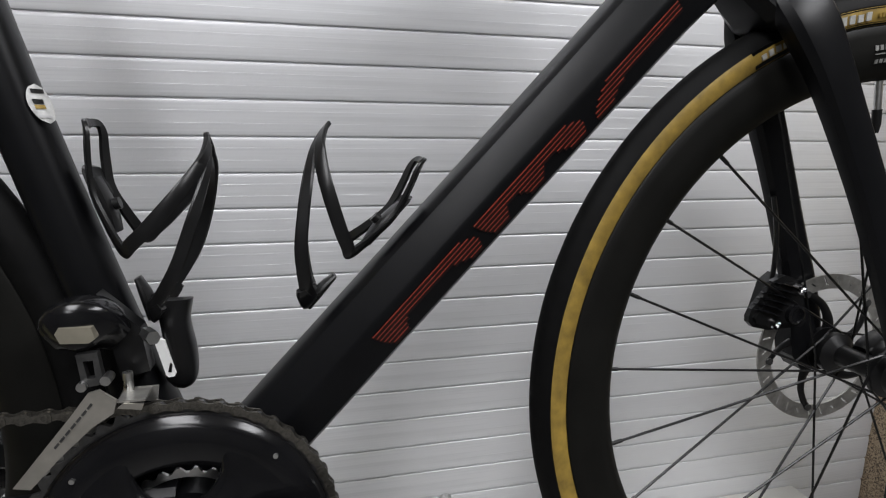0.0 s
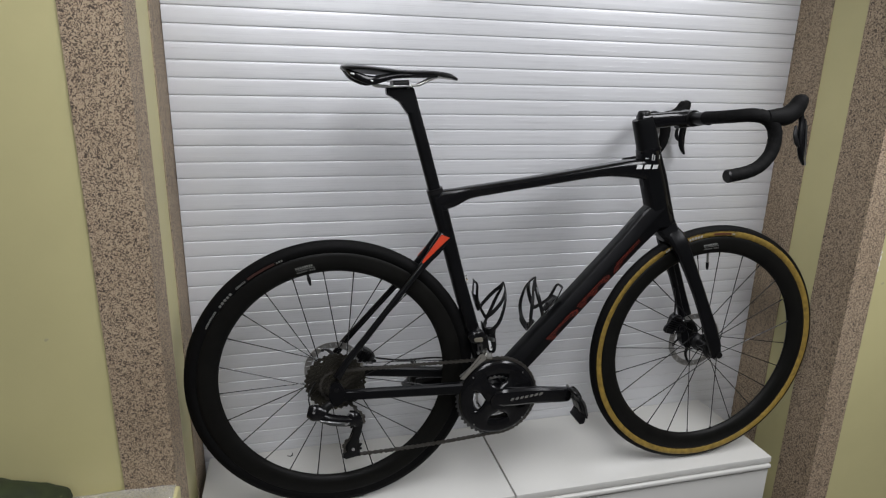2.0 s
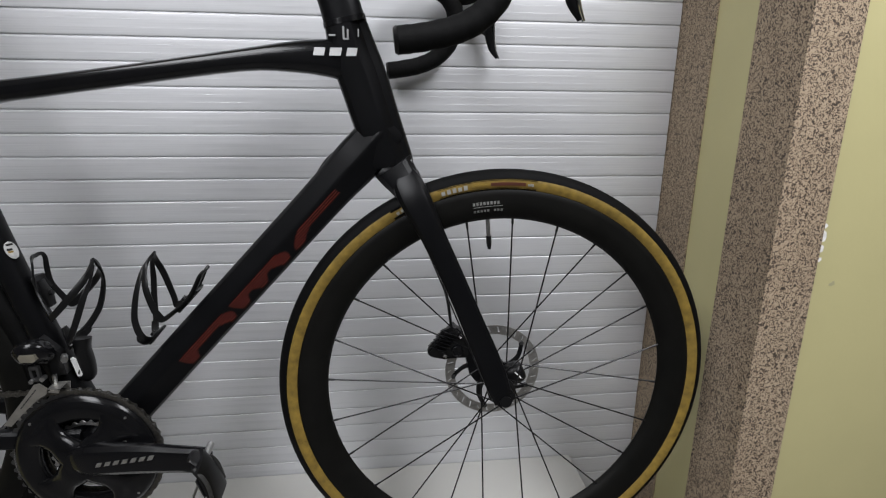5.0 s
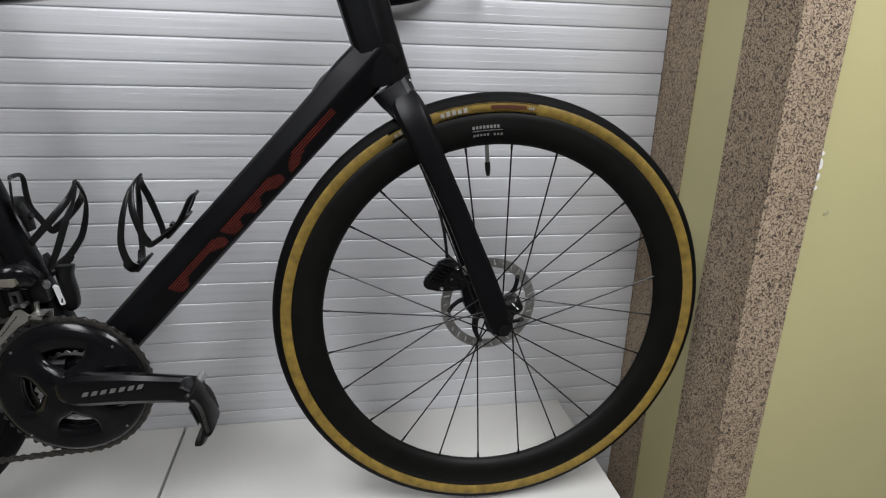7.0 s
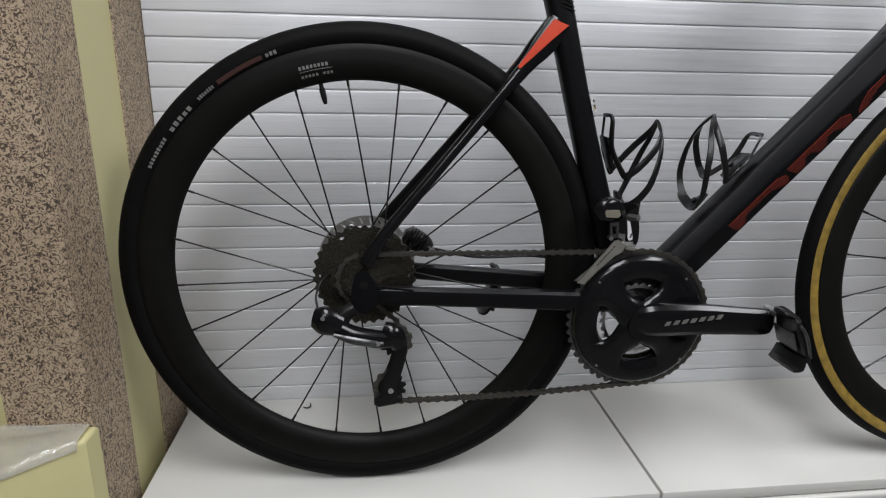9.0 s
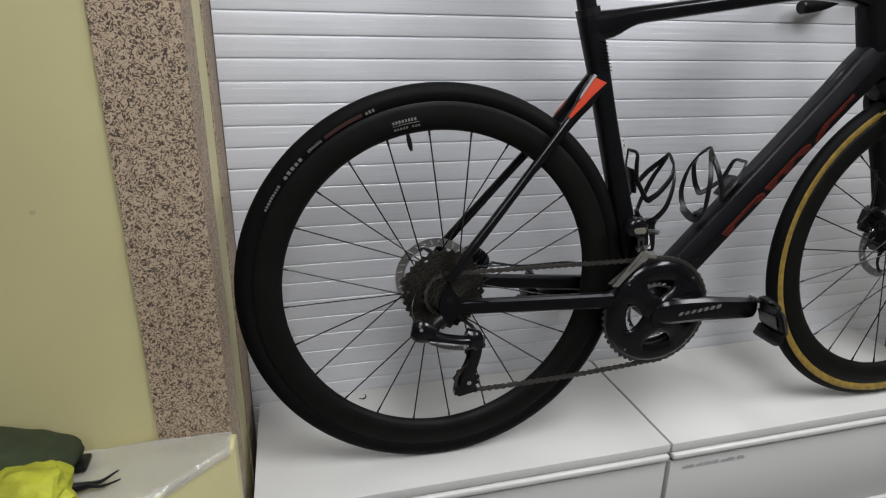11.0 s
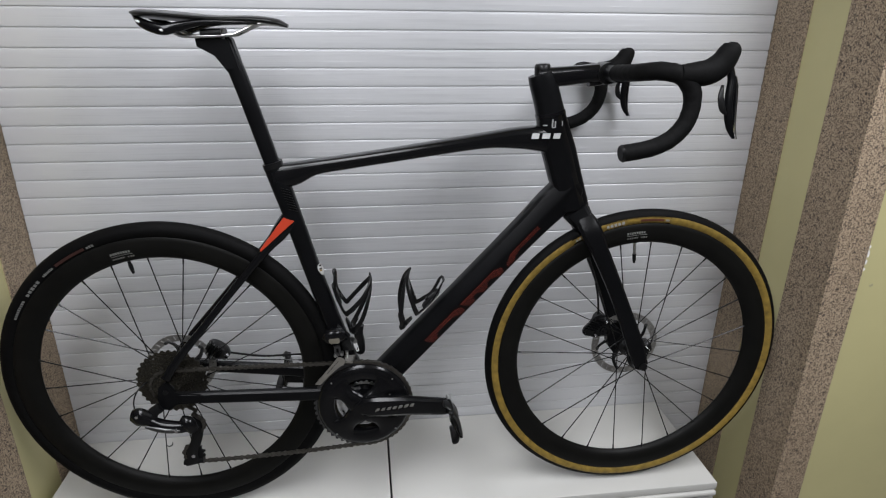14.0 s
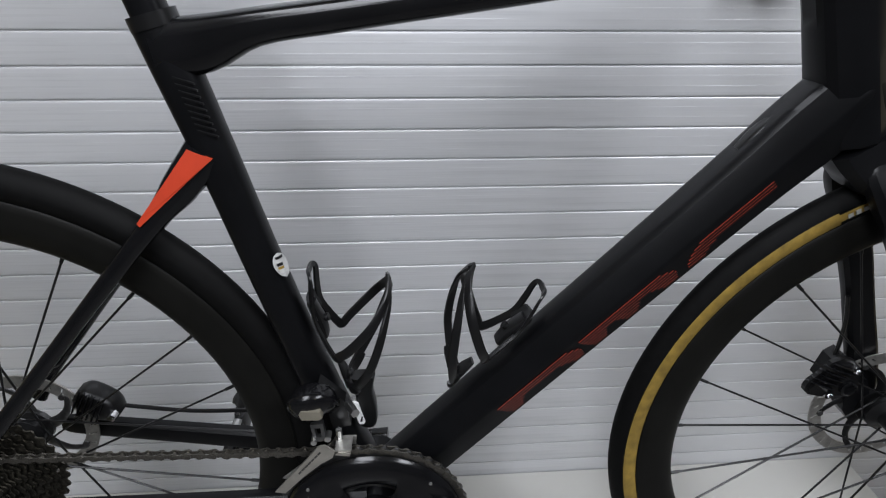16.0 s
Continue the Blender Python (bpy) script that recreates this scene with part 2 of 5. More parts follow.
def reveal(name, xa, xb, y0, y1, material, label):
    structure(name, box(bmesh.new(), min(xa, xb), max(xa, xb), y0, y1, 0.0, 2.30), material, label, "wall")


# each side of the recess: an outer granite pier, a painted band and an inner granite band
reveal("pier_left", PIER_L, XL, WALL_Y - 0.004, 0.435, GRANITE, "speckled brown granite pier at the recess corner")
reveal("reveal_band_left", PIER_L, XL - 0.003, 0.435, 0.552, YELLOW, "pale yellow painted band in the recess side")
reveal("reveal_granite_left", PIER_L, XL, 0.552, 0.9, GRANITE_SHADED, "narrow speckled granite strip beside the shutter")
reveal("pier_right", XR, PIER_R, WALL_Y - 0.004, 0.445, GRANITE, "speckled brown granite pier at the recess corner")
reveal("reveal_band_right", XR + 0.003, PIER_R, 0.445, 0.552, YELLOW, "pale yellow painted band in the recess side")
reveal("reveal_granite_right", XR, PIER_R, 0.552, 0.9, GRANITE_SHADED, "narrow speckled granite strip beside the shutter")

# paint chips on the wall's edge beside the pier
bm = bmesh.new()
for zc, h in ((1.228, 0.010), (1.246, 0.014), (1.212, 0.006), (1.262, 0.006)):
    pts = []
    for i in range(9):
        w = 2 * math.pi * i / 9
        rr = 1 + 0.45 * noise.noise((zc * 50, i * 1.7, 0))
        pts.append((PIER_R + 0.003 + 0.0045 * rr * math.cos(w), zc + h * 0.6 * rr * math.sin(w)))
    plate(bm, pts, WALL_Y - 0.0012, WALL_Y + 0.002)
structure("paint_chips", bm, mat_simple("bare_white_plaster", (0.72, 0.71, 0.68), 0.8), "bare white plaster chips on the wall edge", "paint chip")


# grey scuffs on the paint
def scuff(name, x, z, w, h, seed):
    pts = []
    for i in range(14):
        a = 2 * math.pi * i / 14
        rr = 1 + 0.5 * noise.noise((seed, i * 0.9, 0))
        pts.append((x + w * rr * math.cos(a) + 0.4 * h * rr * math.sin(a), z + h * rr * math.sin(a)))
    structure(name, plate(bmesh.new(), pts, WALL_Y - 0.0007, WALL_Y + 0.002), SCUFF, "faint grey scuff on the yellow paint", "scuff")


SCUFF = mat_paint("scuffed_yellow_paint", (0.36, 0.335, 0.20), 0.6)
scuff("scuff_right", 0.9825, 1.1735, 0.0045, 0.0035, 3.1)
scuff("scuff_left", -1.010, 1.184, 0.004, 0.003, 7.7)

# ---- white cabinets ----


def cabinet(x0, x1, label, letters=False):
    root = tagged(new("cabinet"), label, "cabinet", "white cabinets under the bicycle")
    root.location = ((x0 + x1) / 2, 0.4995, 0)
    hw, hd = (x1 - x0) / 2, 0.1615
    part("carcass", box(bmesh.new(), -hw, hw, -hd + 0.018, hd, 0.0, TOP - 0.020), WHITE, root, smooth=False)
    part("top_board", box(bmesh.new(), -hw, hw, -hd, hd, TOP - 0.0185, TOP, 0.0012), [WHITE], root, "white lacquered top board")
    part("rail", box(bmesh.new(), -hw + 0.001, hw - 0.001, -hd - 0.0065, -hd + 0.017, TOP - 0.0345, TOP - 0.0210, 0.0045, 3), WHITE, root, "white rounded front rail")
    top = TOP - 0.040
    for h in (0.196, 0.196, 0.196):
        part("drawer_front", box(bmesh.new(), -hw + 0.003, hw - 0.003, -hd + 0.001, -hd + 0.0175, top - h, top, 0.0015), WHITE, root)
        top -= h + 0.016
        part("drawer_lip", box(bmesh.new(), -hw + 0.003, hw - 0.003, -hd - 0.0065, -hd + 0.0172, top + 0.0015, top + 0.0130, 0.0040, 3), WHITE, root)
    return root


cabinet(-0.797, -0.0383, "white lacquered low drawer cabinet with a flat top")
cabinet(-0.0335, 0.731, "white lacquered low drawer cabinet with small lettering")


# small printed line on the drawer front
def bars_xz(name, parent, words, x, z, h, y, material, gap=0.35, label="", thick=0.0008):
    """A line of print as plain bars: words is a list of letter counts."""
    bm = bmesh.new()
    w = h * 0.55
    rnd = random.Random(len(words) * 7 + int(abs(x) * 1000))
    for count in words:
        for _ in range(count):
            hh = h * rnd.choice((0.7, 0.75, 1.0))
            box(bm, x, x + w * 0.72, y - thick, y, z, z + hh)
            x += w
        x += w * 0.9
    return part(name, bm, material, parent, label, smooth=False)


right_cabinet = [o for o in scene.objects if o.name.startswith("cabinet")][-1]
bars_xz("printed_line", right_cabinet, [6, 11, 7, 4], -0.352, 0.608, 0.0085, -0.1605, GREY_DECAL, label="small grey unreadable print")

# ---- ledge ----
LEDGE_Z = 0.836
plan = [(-0.806, WALL_Y - 0.006), (-0.806, 0.295), (-0.90, 0.205), (-1.12, 0.02), (-1.6, -0.10), (-1.6, WALL_Y - 0.006)]


def prism(bm, outline, z0, z1, bevel=0.0):
    lo = [bm.verts.new((x, y, z0)) for x, y in outline]
    hi = [bm.verts.new((x, y, z1)) for x, y in outline]
    n = len(outline)
    bm.faces.new(lo[::-1])
    top = bm.faces.new(hi)
    for i in range(n):
        bm.faces.new((lo[i], lo[(i + 1) % n], hi[(i + 1) % n], hi[i]))
    if bevel:
        bmesh.ops.bevel(bm, geom=list(top.edges), offset=bevel, segments=3, profile=0.5, affect="EDGES")
    return bm


structure("wall_ledge", prism(bmesh.new(), plan, 0.0, LEDGE_Z, 0.006), YELLOW, "pale yellow painted ledge with a slanted front", "ledge", smooth=True)

# clear film lying over the ledge
FILM = Mat("crumpled_clear_film", (0.80, 0.79, 0.75), 0.10)
FILM.p.inputs["Transmission Weight"].default_value = 0.80
FILM.bump(FILM.noise(22, 4, 0.55, (1, 1.6, 1)), 0.75, 0.008)
bm = bmesh.new()
rows = []
for i in range(41):
    u = i / 40
    x = -0.812 - 0.76 * u
    yf = 0.285 - (-0.812 - x) * 0.93 if x > -1.12 else 0.0
    row = []
    for j in range(19):
        v = j / 18
        y = (WALL_Y - 0.010) * (1 - v) + yf * v
        z = LEDGE_Z + 0.006 + 0.0035 * noise.noise((x * 22, y * 30, 1.0)) + 0.004 * noise.noise((x * 8, y * 9, 4.0))
        if v > 0.93:
            z -= 0.012 * (v - 0.93) / 0.07
        row.append(bm.verts.new((x, y, z)))
    rows.append(row)
for a, b in zip(rows, rows[1:]):
    for j in range(18):
        bm.faces.new((a[j], a[j + 1], b[j + 1], b[j]))
bmesh.ops.solidify(bm, geom=bm.faces[:], thickness=0.0012)
film = tagged(part("plastic_film", bm, FILM.m), "crumpled clear plastic film spread over the ledge", "plastic film")

# a green cap and a yellow cloth lying on the film
GREEN = mat_simple("dark_green_cloth", (0.013, 0.0195, 0.0028), 0.8, spread=0.35, scale=30, bump=0.3)
LIME = mat_simple("lime_yellow_cloth", (0.30, 0.31, 0.018), 0.75, spread=0.35, scale=25, bump=0.3)
bm = loft(bmesh.new(), [(-1.38, 0.225, 0.885), (-1.26, 0.245, 0.896), (-1.17, 0.258, 0.895), (-1.10, 0.270, 0.883), (-1.04, 0.281, 0.871), (-1.01, 0.286, 0.868), (-0.999, 0.288, 0.864), (-0.996, 0.288, 0.863)], [0.035, 0.054, 0.053, 0.040, 0.026, 0.017, 0.010, 0.003], [0.06, 0.068, 0.066, 0.054, 0.042, 0.032, 0.018, 0.004], n=36, k=9)
for v in bm.verts:
    c = v.co
    fold = abs(noise.noise((c.x * 16 + c.z * 10, c.y * 14, c.z * 9)))
    v.co += Vector((0, -0.35, 1.0)) * (0.016 * (0.35 - fold) + 0.005 * noise.noise(c * 46)) * min(1.0, (-0.99 - c.x) / 0.05)
green = tagged(part("cloth_cap", bm, GREEN), "dark green cloth cap lying on the clear film", "cap")
# added roll of darker cloth: the shade on the cap's lower half
part("cap_shaded_fold", loft(bmesh.new(), [(-1.42, 0.130, 0.866), (-1.27, 0.150, 0.868), (-1.17, 0.172, 0.866), (-1.100, 0.200, 0.860), (-1.075, 0.216, 0.858)], [0.016, 0.019, 0.018, 0.014, 0.005], [0.050, 0.048, 0.042, 0.030, 0.012], n=20, k=5), mat_simple("shaded_green_cloth", (0.006, 0.009, 0.004), 0.85, spread=0.3, scale=40, bump=0.3), green, "black green fold, painted dark as the cap's shaded lower half")
part("cap_strap", box(bmesh.new(), -1.050, -0.990, 0.272, 0.305, LEDGE_Z + 0.008, LEDGE_Z + 0.016, 0.003), PLASTIC, green, "black strap end")
bm = bmesh.new()
bmesh.ops.create_icosphere(bm, subdivisions=4, radius=0.046)
for v in bm.verts:
    c = v.co.copy()
    k = 1 + 0.34 * noise.noise(c * 30) + 0.20 * noise.noise(c * 75)
    v.co = Vector((c.x * k * 1.15, c.y * k, max(c.z * k * 0.75, -0.028)))
    v.co += Vector((-1.026, 0.196, LEDGE_Z + 0.038))
yellow_cloth = tagged(part("crumpled_cloth", bm, LIME), "crumpled lime yellow cloth on the clear film", "cloth")
bm = bmesh.new()
loft(bm, [(-0.996, 0.230, LEDGE_Z + 0.018), (-0.981, 0.235, LEDGE_Z + 0.016), (-0.964, 0.243, LEDGE_Z + 0.013), (-0.946, 0.257, LEDGE_Z + 0.016)], [0.007, 0.005, 0.0025, 0.001], n=8, k=5)
loft(bm, [(-0.978, 0.235, LEDGE_Z + 0.016), (-0.961, 0.233, LEDGE_Z + 0.013), (-0.941, 0.240, LEDGE_Z + 0.014)], [0.003, 0.002, 0.001], n=8, k=5)
part("drawstring", bm, PLASTIC, yellow_cloth, "thin black drawstring")

# a small dark curl of thread on the cabinet top
tagged(part("thread_scrap", loft(bmesh.new(), [(-0.593, 0.628, TOP + 0.0012), (-0.586, 0.624, TOP + 0.0013), (-0.580, 0.626, TOP + 0.0022), (-0.579, 0.630, TOP + 0.0050), (-0.581, 0.632, TOP + 0.0068)], [0.0006, 0.0013, 0.0016, 0.0011, 0.0004], n=8, k=5), GAP), "tiny dark curl of thread on the white cabinet", "thread scrap")

# ---- bicycle ----
# x forward, y away from the drive side, z up from the cabinet tops; it leans on the shutter
bike = tagged(new("road_bicycle"), "black carbon road bicycle leaning on a grey roller shutter", "bicycle")
bike.matrix_world = pose(0, 0.410, TOP, -1.35, 0, -1.35)
G = 0.672
R_TYRE = 0.3295
RH, FH, BB = (-0.470, R_TYRE), (0.5015, R_TYRE + 0.004), (-0.088, 0.273)
FY = -0.006       # the front wheel and fork stand this far out of the frame's middle plane


def P(x, z, y=0.0):
    return (x, y, z - G)


def xz(*pts):
    return [(x, z - G) for x, z in pts]


def C(x, z, y=0.0):
    """A point of the frame, moved out along the sight line on which it was sized to the bicycle's middle plane."""
    k = (0.911 + 0.058 * (z - G) - 0.021 * x) / 0.926
    return P(0.207 + (x - 0.207) * k, 1.591 + (z - 1.591) * k, y)


def ribbon(bm, pts, normals, width, thick, k=6):
    """A flat strip along pts that faces along normals, tapering with width."""
    width = [width] * len(pts) if isinstance(width, (int, float)) else width
    q = spline([(*p, *n, w) for p, n, w in zip(pts, normals, width)], k)
    rings = []
    for i in range(len(q)):
        d = q[min(i + 1, len(q) - 1)][:3] - q[max(i - 1, 0)][:3]
        d = d / np.linalg.norm(d)
        nn = q[i][3:6] - d * d.dot(q[i][3:6])
        nn = nn / np.linalg.norm(nn)
        a = np.cross(d, nn)
        w, h = q[i][6] / 2, thick / 2
        c = q[i][:3]
        rings.append([bm.verts.new(c + a * sa * w * fa + nn * sn * h) for sa, sn, fa in ((-1, 0.35, 1), (-1, 1, 0.72), (1, 1, 0.72), (1, 0.35, 1), (1, -1, 0.85), (-1, -1, 0.85))])
    n = 6
    for a, b in zip(rings, rings[1:]):
        for j in range(n):
            bm.faces.new((a[j], a[(j + 1) % n], b[(j + 1) % n], b[j]))
    bm.faces.new(rings[0])
    bm.faces.new(rings[-1][::-1])
    return bm


def arc_bar(bm, r0, r1, a0, a1, y, thick=0.0007, n=6, follow=None):
    """A thin curved bar on a wheel's side; follow gives y for a radius."""
    f = follow or (lambda r: y)
    rows = []
    for i in range(n + 1):
        w = radians(a0 + (a1 - a0) * i / n)
        rows.append([bm.verts.new((r * math.cos(w), f(r) + dy, r * math.sin(w))) for r, dy in ((r0, 0), (r0, -thick), (r1, -thick), (r1, 0))])
    for a, b in zip(rows, rows[1:]):
        for j in range(4):
            bm.faces.new((a[j], a[(j + 1) % 4], b[(j + 1) % 4], b[j]))
    bm.faces.new(rows[0])
    bm.faces.new(rows[-1][::-1])
    return bm


def side_y(profile):
    """From a wheel profile of (radius, half width): the near side's y at a radius."""
    pr = sorted(profile)
    return lambda r: -float(np.interp(r, [a for a, _ in pr], [b for _, b in pr])) - 0.0004


TYRE = [(R_TYRE, 0.0), (R_TYRE - 0.0012, 0.0048), (R_TYRE - 0.0048, 0.0095), (R_TYRE - 0.0128, 0.0136), (R_TYRE - 0.0165, 0.0141), (R_TYRE - 0.0215, 0.0135), (R_TYRE - 0.0262, 0.0116), (R_TYRE - 0.0275, 0.0108), (R_TYRE - 0.0295, 0.0098)]
tyre_side = side_y(TYRE)


def gear(bm, r, teeth, inner, y0, y1, cx=0.0, cz=0.0, depth=0.0042, holes=()):
    """A toothed ring or disc about (cx, cz)."""
    out = []
    for i in range(teeth):
        for f, rr in ((0.0, r - depth), (0.30, r), (0.52, r), (0.80, r - depth)):
            w = 2 * math.pi * (i + f) / teeth
            out.append((cx + rr * math.cos(w), cz + rr * math.sin(w)))
    hs = [ring_pts(cx, cz, inner, 40)] + list(holes)
    return plate(bm, out, y0, y1, hs)


ROTOR = mat_simple("ground_rotor_steel", (0.36, 0.352, 0.33), 0.36, 0.85, 0.2, 120)


def wheel(name, hub, r_in, tan, first, label, rotor_r):
    hub_prof = [(0.0155, -0.050), (0.0155, -0.036), (0.021, -0.032), (0.021, -0.026), (0.0105, -0.020), (0.0105, 0.018), (0.020, 0.024), (0.020, 0.031), (0.013, 0.036), (0.013, 0.052), (0.003, 0.052), (0.003, -0.050)]
    w = part(name, lathe(bmesh.new(), hub_prof, n=28), PLASTIC, bike, label)
    w.location = (hub[0], FY if tan else 0, hub[1])
    prof = TYRE + [(r, -y) for r, y in TYRE[:0:-1]]
    slots = []
    for i in range(len(prof)):
        mid = (prof[i][0] + prof[(i + 1) % len(prof)][0]) / 2
        slots.append(1 if tan and R_TYRE - 0.0270 < mid < R_TYRE - 0.0125 else 0)
    part("tyre", lathe(bmesh.new(), prof, n=144, slots=slots), [RUBBER, TAN], w, "slick black tyre with tan sidewalls" if tan else "slick all-black tyre")
    ro = R_TYRE - 0.0280
    h = ro - r_in
    half = [(ro, 0.0112), (ro - 0.0015, 0.0124), (ro - 0.008, 0.0128), (ro - h * 0.4, 0.0138), (ro - h * 0.62, 0.0132), (ro - h * 0.84, 0.0092), (r_in + 0.0018, 0.0042), (r_in, 0.0)]
    rim = half + [(r, -y) for r, y in half[-2::-1]]
    part("rim", lathe(bmesh.new(), rim, n=144), CARBON, w, "deep matt carbon rim")
    for i in range(24):
        j = i + (2 if tan else 1)
        s = 1 if j % 2 else -1
        a = radians(first + 15 * i)
        turn = radians(78) * (-1 if (j // 2) % 2 else 1)
        b = a + turn
        start = (0.0205 * math.cos(b), s * 0.029, 0.0205 * math.sin(b))
        end = ((r_in + 0.004) * math.cos(a), s * 0.002, (r_in + 0.004) * math.sin(a))
        bm = rod(bmesh.new(), start, end, 0.00120, 6)
        way = Vector(end) - Vector(start)
        way.normalize()
        tip = Vector(end) - way * 0.012
        rod(bm, tip, end, 0.0018, 6)
        part("spoke", bm, PLASTIC, w)
    if tan:
        sa = radians(25)
        pod = part("speed_sensor", loft(bmesh.new(), [(q * math.cos(sa), 0.002, q * math.sin(sa)) for q in (0.008, 0.018, 0.034, 0.042, 0.045)], [0.012, 0.0155, 0.0160, 0.0135, 0.0080], [0.012, 0.0155, 0.0160, 0.0135, 0.0080], n=20, power=2.6, k=3), PLASTIC, w, "black sensor pod strapped on the hub")
        part("pod_mark", rod(bmesh.new(), (0.024, -0.0136, 0.021), (0.034, -0.0140, 0.011), 0.0011, 6), DECAL, pod, "short white mark")
    # disc rotor on the far side
    bm = bmesh.new()
    slots_ = []
    for i in range(30):
        a = 2 * math.pi * i / 30
        rr = rotor_r - 0.0070
        c, sn = math.cos(a), math.sin(a)
        long = 0.0044 if i % 3 else 0.0022
        o = []
        for du, dv in ((-0.0028, -long), (-0.0008, -long), (0.0028, long), (0.0008, long)):
            o.append(((rr + dv) * c - du * sn, (rr + dv) * sn + du * c))
        slots_.append(o)
    plate(bm, ring_pts(0, 0, rotor_r, 72), 0.0405, 0.0423, [ring_pts(0, 0, rotor_r - 0.0148, 48)] + slots_)
    rotor = part("disc_rotor", bm, ROTOR, w, "steel disc brake rotor", smooth=False)
    bm = bmesh.new()
    for i in range(5):
        a = 2 * math.pi * (i + 0.3) / 5
        at = lambda r, da: (r * math.cos(a + da), 0.0412, r * math.sin(a + da))
        loft(bm, [at(0.014, -0.25), at(0.030, -0.10), at(0.046, 0.10), at(0.058, 0.30), at(rotor_r - 0.0122, 0.40)], [0.0085, 0.0062, 0.0042, 0.0036, 0.0042], 0.0016, n=8, k=4)
    lathe(bm, [(0.022, 0.038), (0.022, 0.044), (0.008, 0.044), (0.008, 0.038)], n=28)
    carrier = part("rotor_carrier", bm, PLASTIC if tan else DARK_STEEL, w, "black rotor carrier" if tan else "grey metal rotor carrier")
    for i in range(5):
        a = 2 * math.pi * (i + 0.3) / 5 + 0.40
        c, sn = math.cos(a), math.sin(a)
        bm = bmesh.new()
        rod(bm, ((rotor_r - 0.0125) * c, 0.0385, (rotor_r - 0.0125) * sn), ((rotor_r - 0.0125) * c, 0.0440, (rotor_r - 0.0125) * sn), 0.0036, 10)
        part("rivet", bm, DARK_STEEL, carrier)
    # valve
    va = radians(95.2 if tan else 101.8)
    vl = 0.026 if tan else 0.008
    c, sn = math.cos(va), math.sin(va)
    bm = bmesh.new()
    rod(bm, (r_in * c, 0, r_in * sn), ((r_in - vl) * c, 0, (r_in - vl) * sn), 0.0030, 10)
    v = part("valve", bm, STEEL if tan else PLASTIC, w, "valve stem")
    bm = bmesh.new()
    loft(bm, [((r_in - vl + 0.002) * c, 0, (r_in - vl + 0.002) * sn), ((r_in - vl - 0.010) * c, 0, (r_in - vl - 0.010) * sn), ((r_in - vl - 0.018) * c, 0, (r_in - vl - 0.018) * sn)], [0.0040, 0.0038, 0.0022], n=10, k=2)
    part("valve_cap", bm, PLASTIC, v)
    # rim decal: two small lines of plain bars
    rim_side = side_y(half)
    bm = bmesh.new()
    mid = r_in + (0.020 if tan else 0.016)
    for r0, hgt, spans in ((mid + 0.004, 0.006, 8), (mid - 0.006, 0.0045, 9)):
        a = math.degrees(va) + 4.4
        for i in range(spans):
            if not (hgt < 0.005 and i == 5):
                arc_bar(bm, r0 + hgt * 0.1, r0 + hgt * 0.8, a - 0.62, a, 0, follow=rim_side, n=1)
            a -= 1.0
    arc_bar(bm, mid + 0.0015, mid + 0.0022, math.degrees(va) - 4.2, math.degrees(va) + 4.4, 0, follow=rim_side, n=6)
    part("rim_decal", bm, TYRE_INK, w, "small white rim lettering as bars")
    return w


def tyre_print(w, groups, material, label, thick=0.0007):
    """Words as plain bars: groups of (from angle, to angle, letters, r0, r1)."""
    for a0, a1, count, r0, r1 in groups:
        bm = bmesh.new()
        step = (a1 - a0) / count
        for i in range(count):
            arc_bar(bm, r0 + (r1 - r0) * 0.12, r1 - (r1 - r0) * (0.12 if i % 3 else 0.22), a0 + step * i, a0 + step * (i + 0.62), 0, thick, n=1, follow=tyre_side)
        part("tyre_word", bm, material, w, label, smooth=False)


TYRE_INK = mat_simple("worn_white_print", (0.14, 0.14, 0.132), 0.6, spread=0.3, scale=300)
PALE_INK = mat_simple("white_tyre_print", (0.30, 0.30, 0.285), 0.6, spread=0.2, scale=300)
front_wheel = wheel("front_wheel", FH, 0.2575, True, 12.0, "deep-rimmed front wheel with a tan-wall tyre", 0.0765)
rear_wheel = wheel("rear_wheel", RH, 0.257, False, 4.2, "deep-rimmed rear wheel with a black tyre", 0.070)
bm = bmesh.new()
arc_bar(bm, R_TYRE - 0.0272, R_TYRE - 0.0122, 82, 108, 0, 0.0005, n=26, follow=tyre_side)
arc_bar(bm, R_TYRE - 0.0266, R_TYRE - 0.0125, 113, 121, 0, 0.0005, n=8, follow=tyre_side)
part("label_band", bm, RUBBER, front_wheel, "black printed band on the tan sidewall")
bm = bmesh.new()
arc_bar(bm, R_TYRE - 0.0136, R_TYRE - 0.0132, 82, 108, 0, 0.0008, n=26, follow=tyre_side)
arc_bar(bm, R_TYRE - 0.0256, R_TYRE - 0.0252, 82, 108, 0, 0.0008, n=26, follow=tyre_side)
part("label_border", bm, TAN, front_wheel, "tan border line")
tyre_print(front_wheel, [(107.2, 99.8, 5, R_TYRE - 0.0240, R_TYRE - 0.0155), (119.8, 114.6, 4, R_TYRE - 0.0228, R_TYRE - 0.0168), (84.4, 82.8, 3, R_TYRE - 0.0222, R_TYRE - 0.0175)], PALE_INK, "white tyre lettering as bars", 0.001)
tyre_print(front_wheel, [(99.0, 94.8, 7, R_TYRE - 0.0222, R_TYRE - 0.0178)], TAN, "tan tyre lettering as bars", 0.001)
bm = bmesh.new()
arc_bar(bm, R_TYRE - 0.0216, R_TYRE - 0.0172, 85.0, 94.2, 0, 0.0008, n=10, follow=tyre_side)
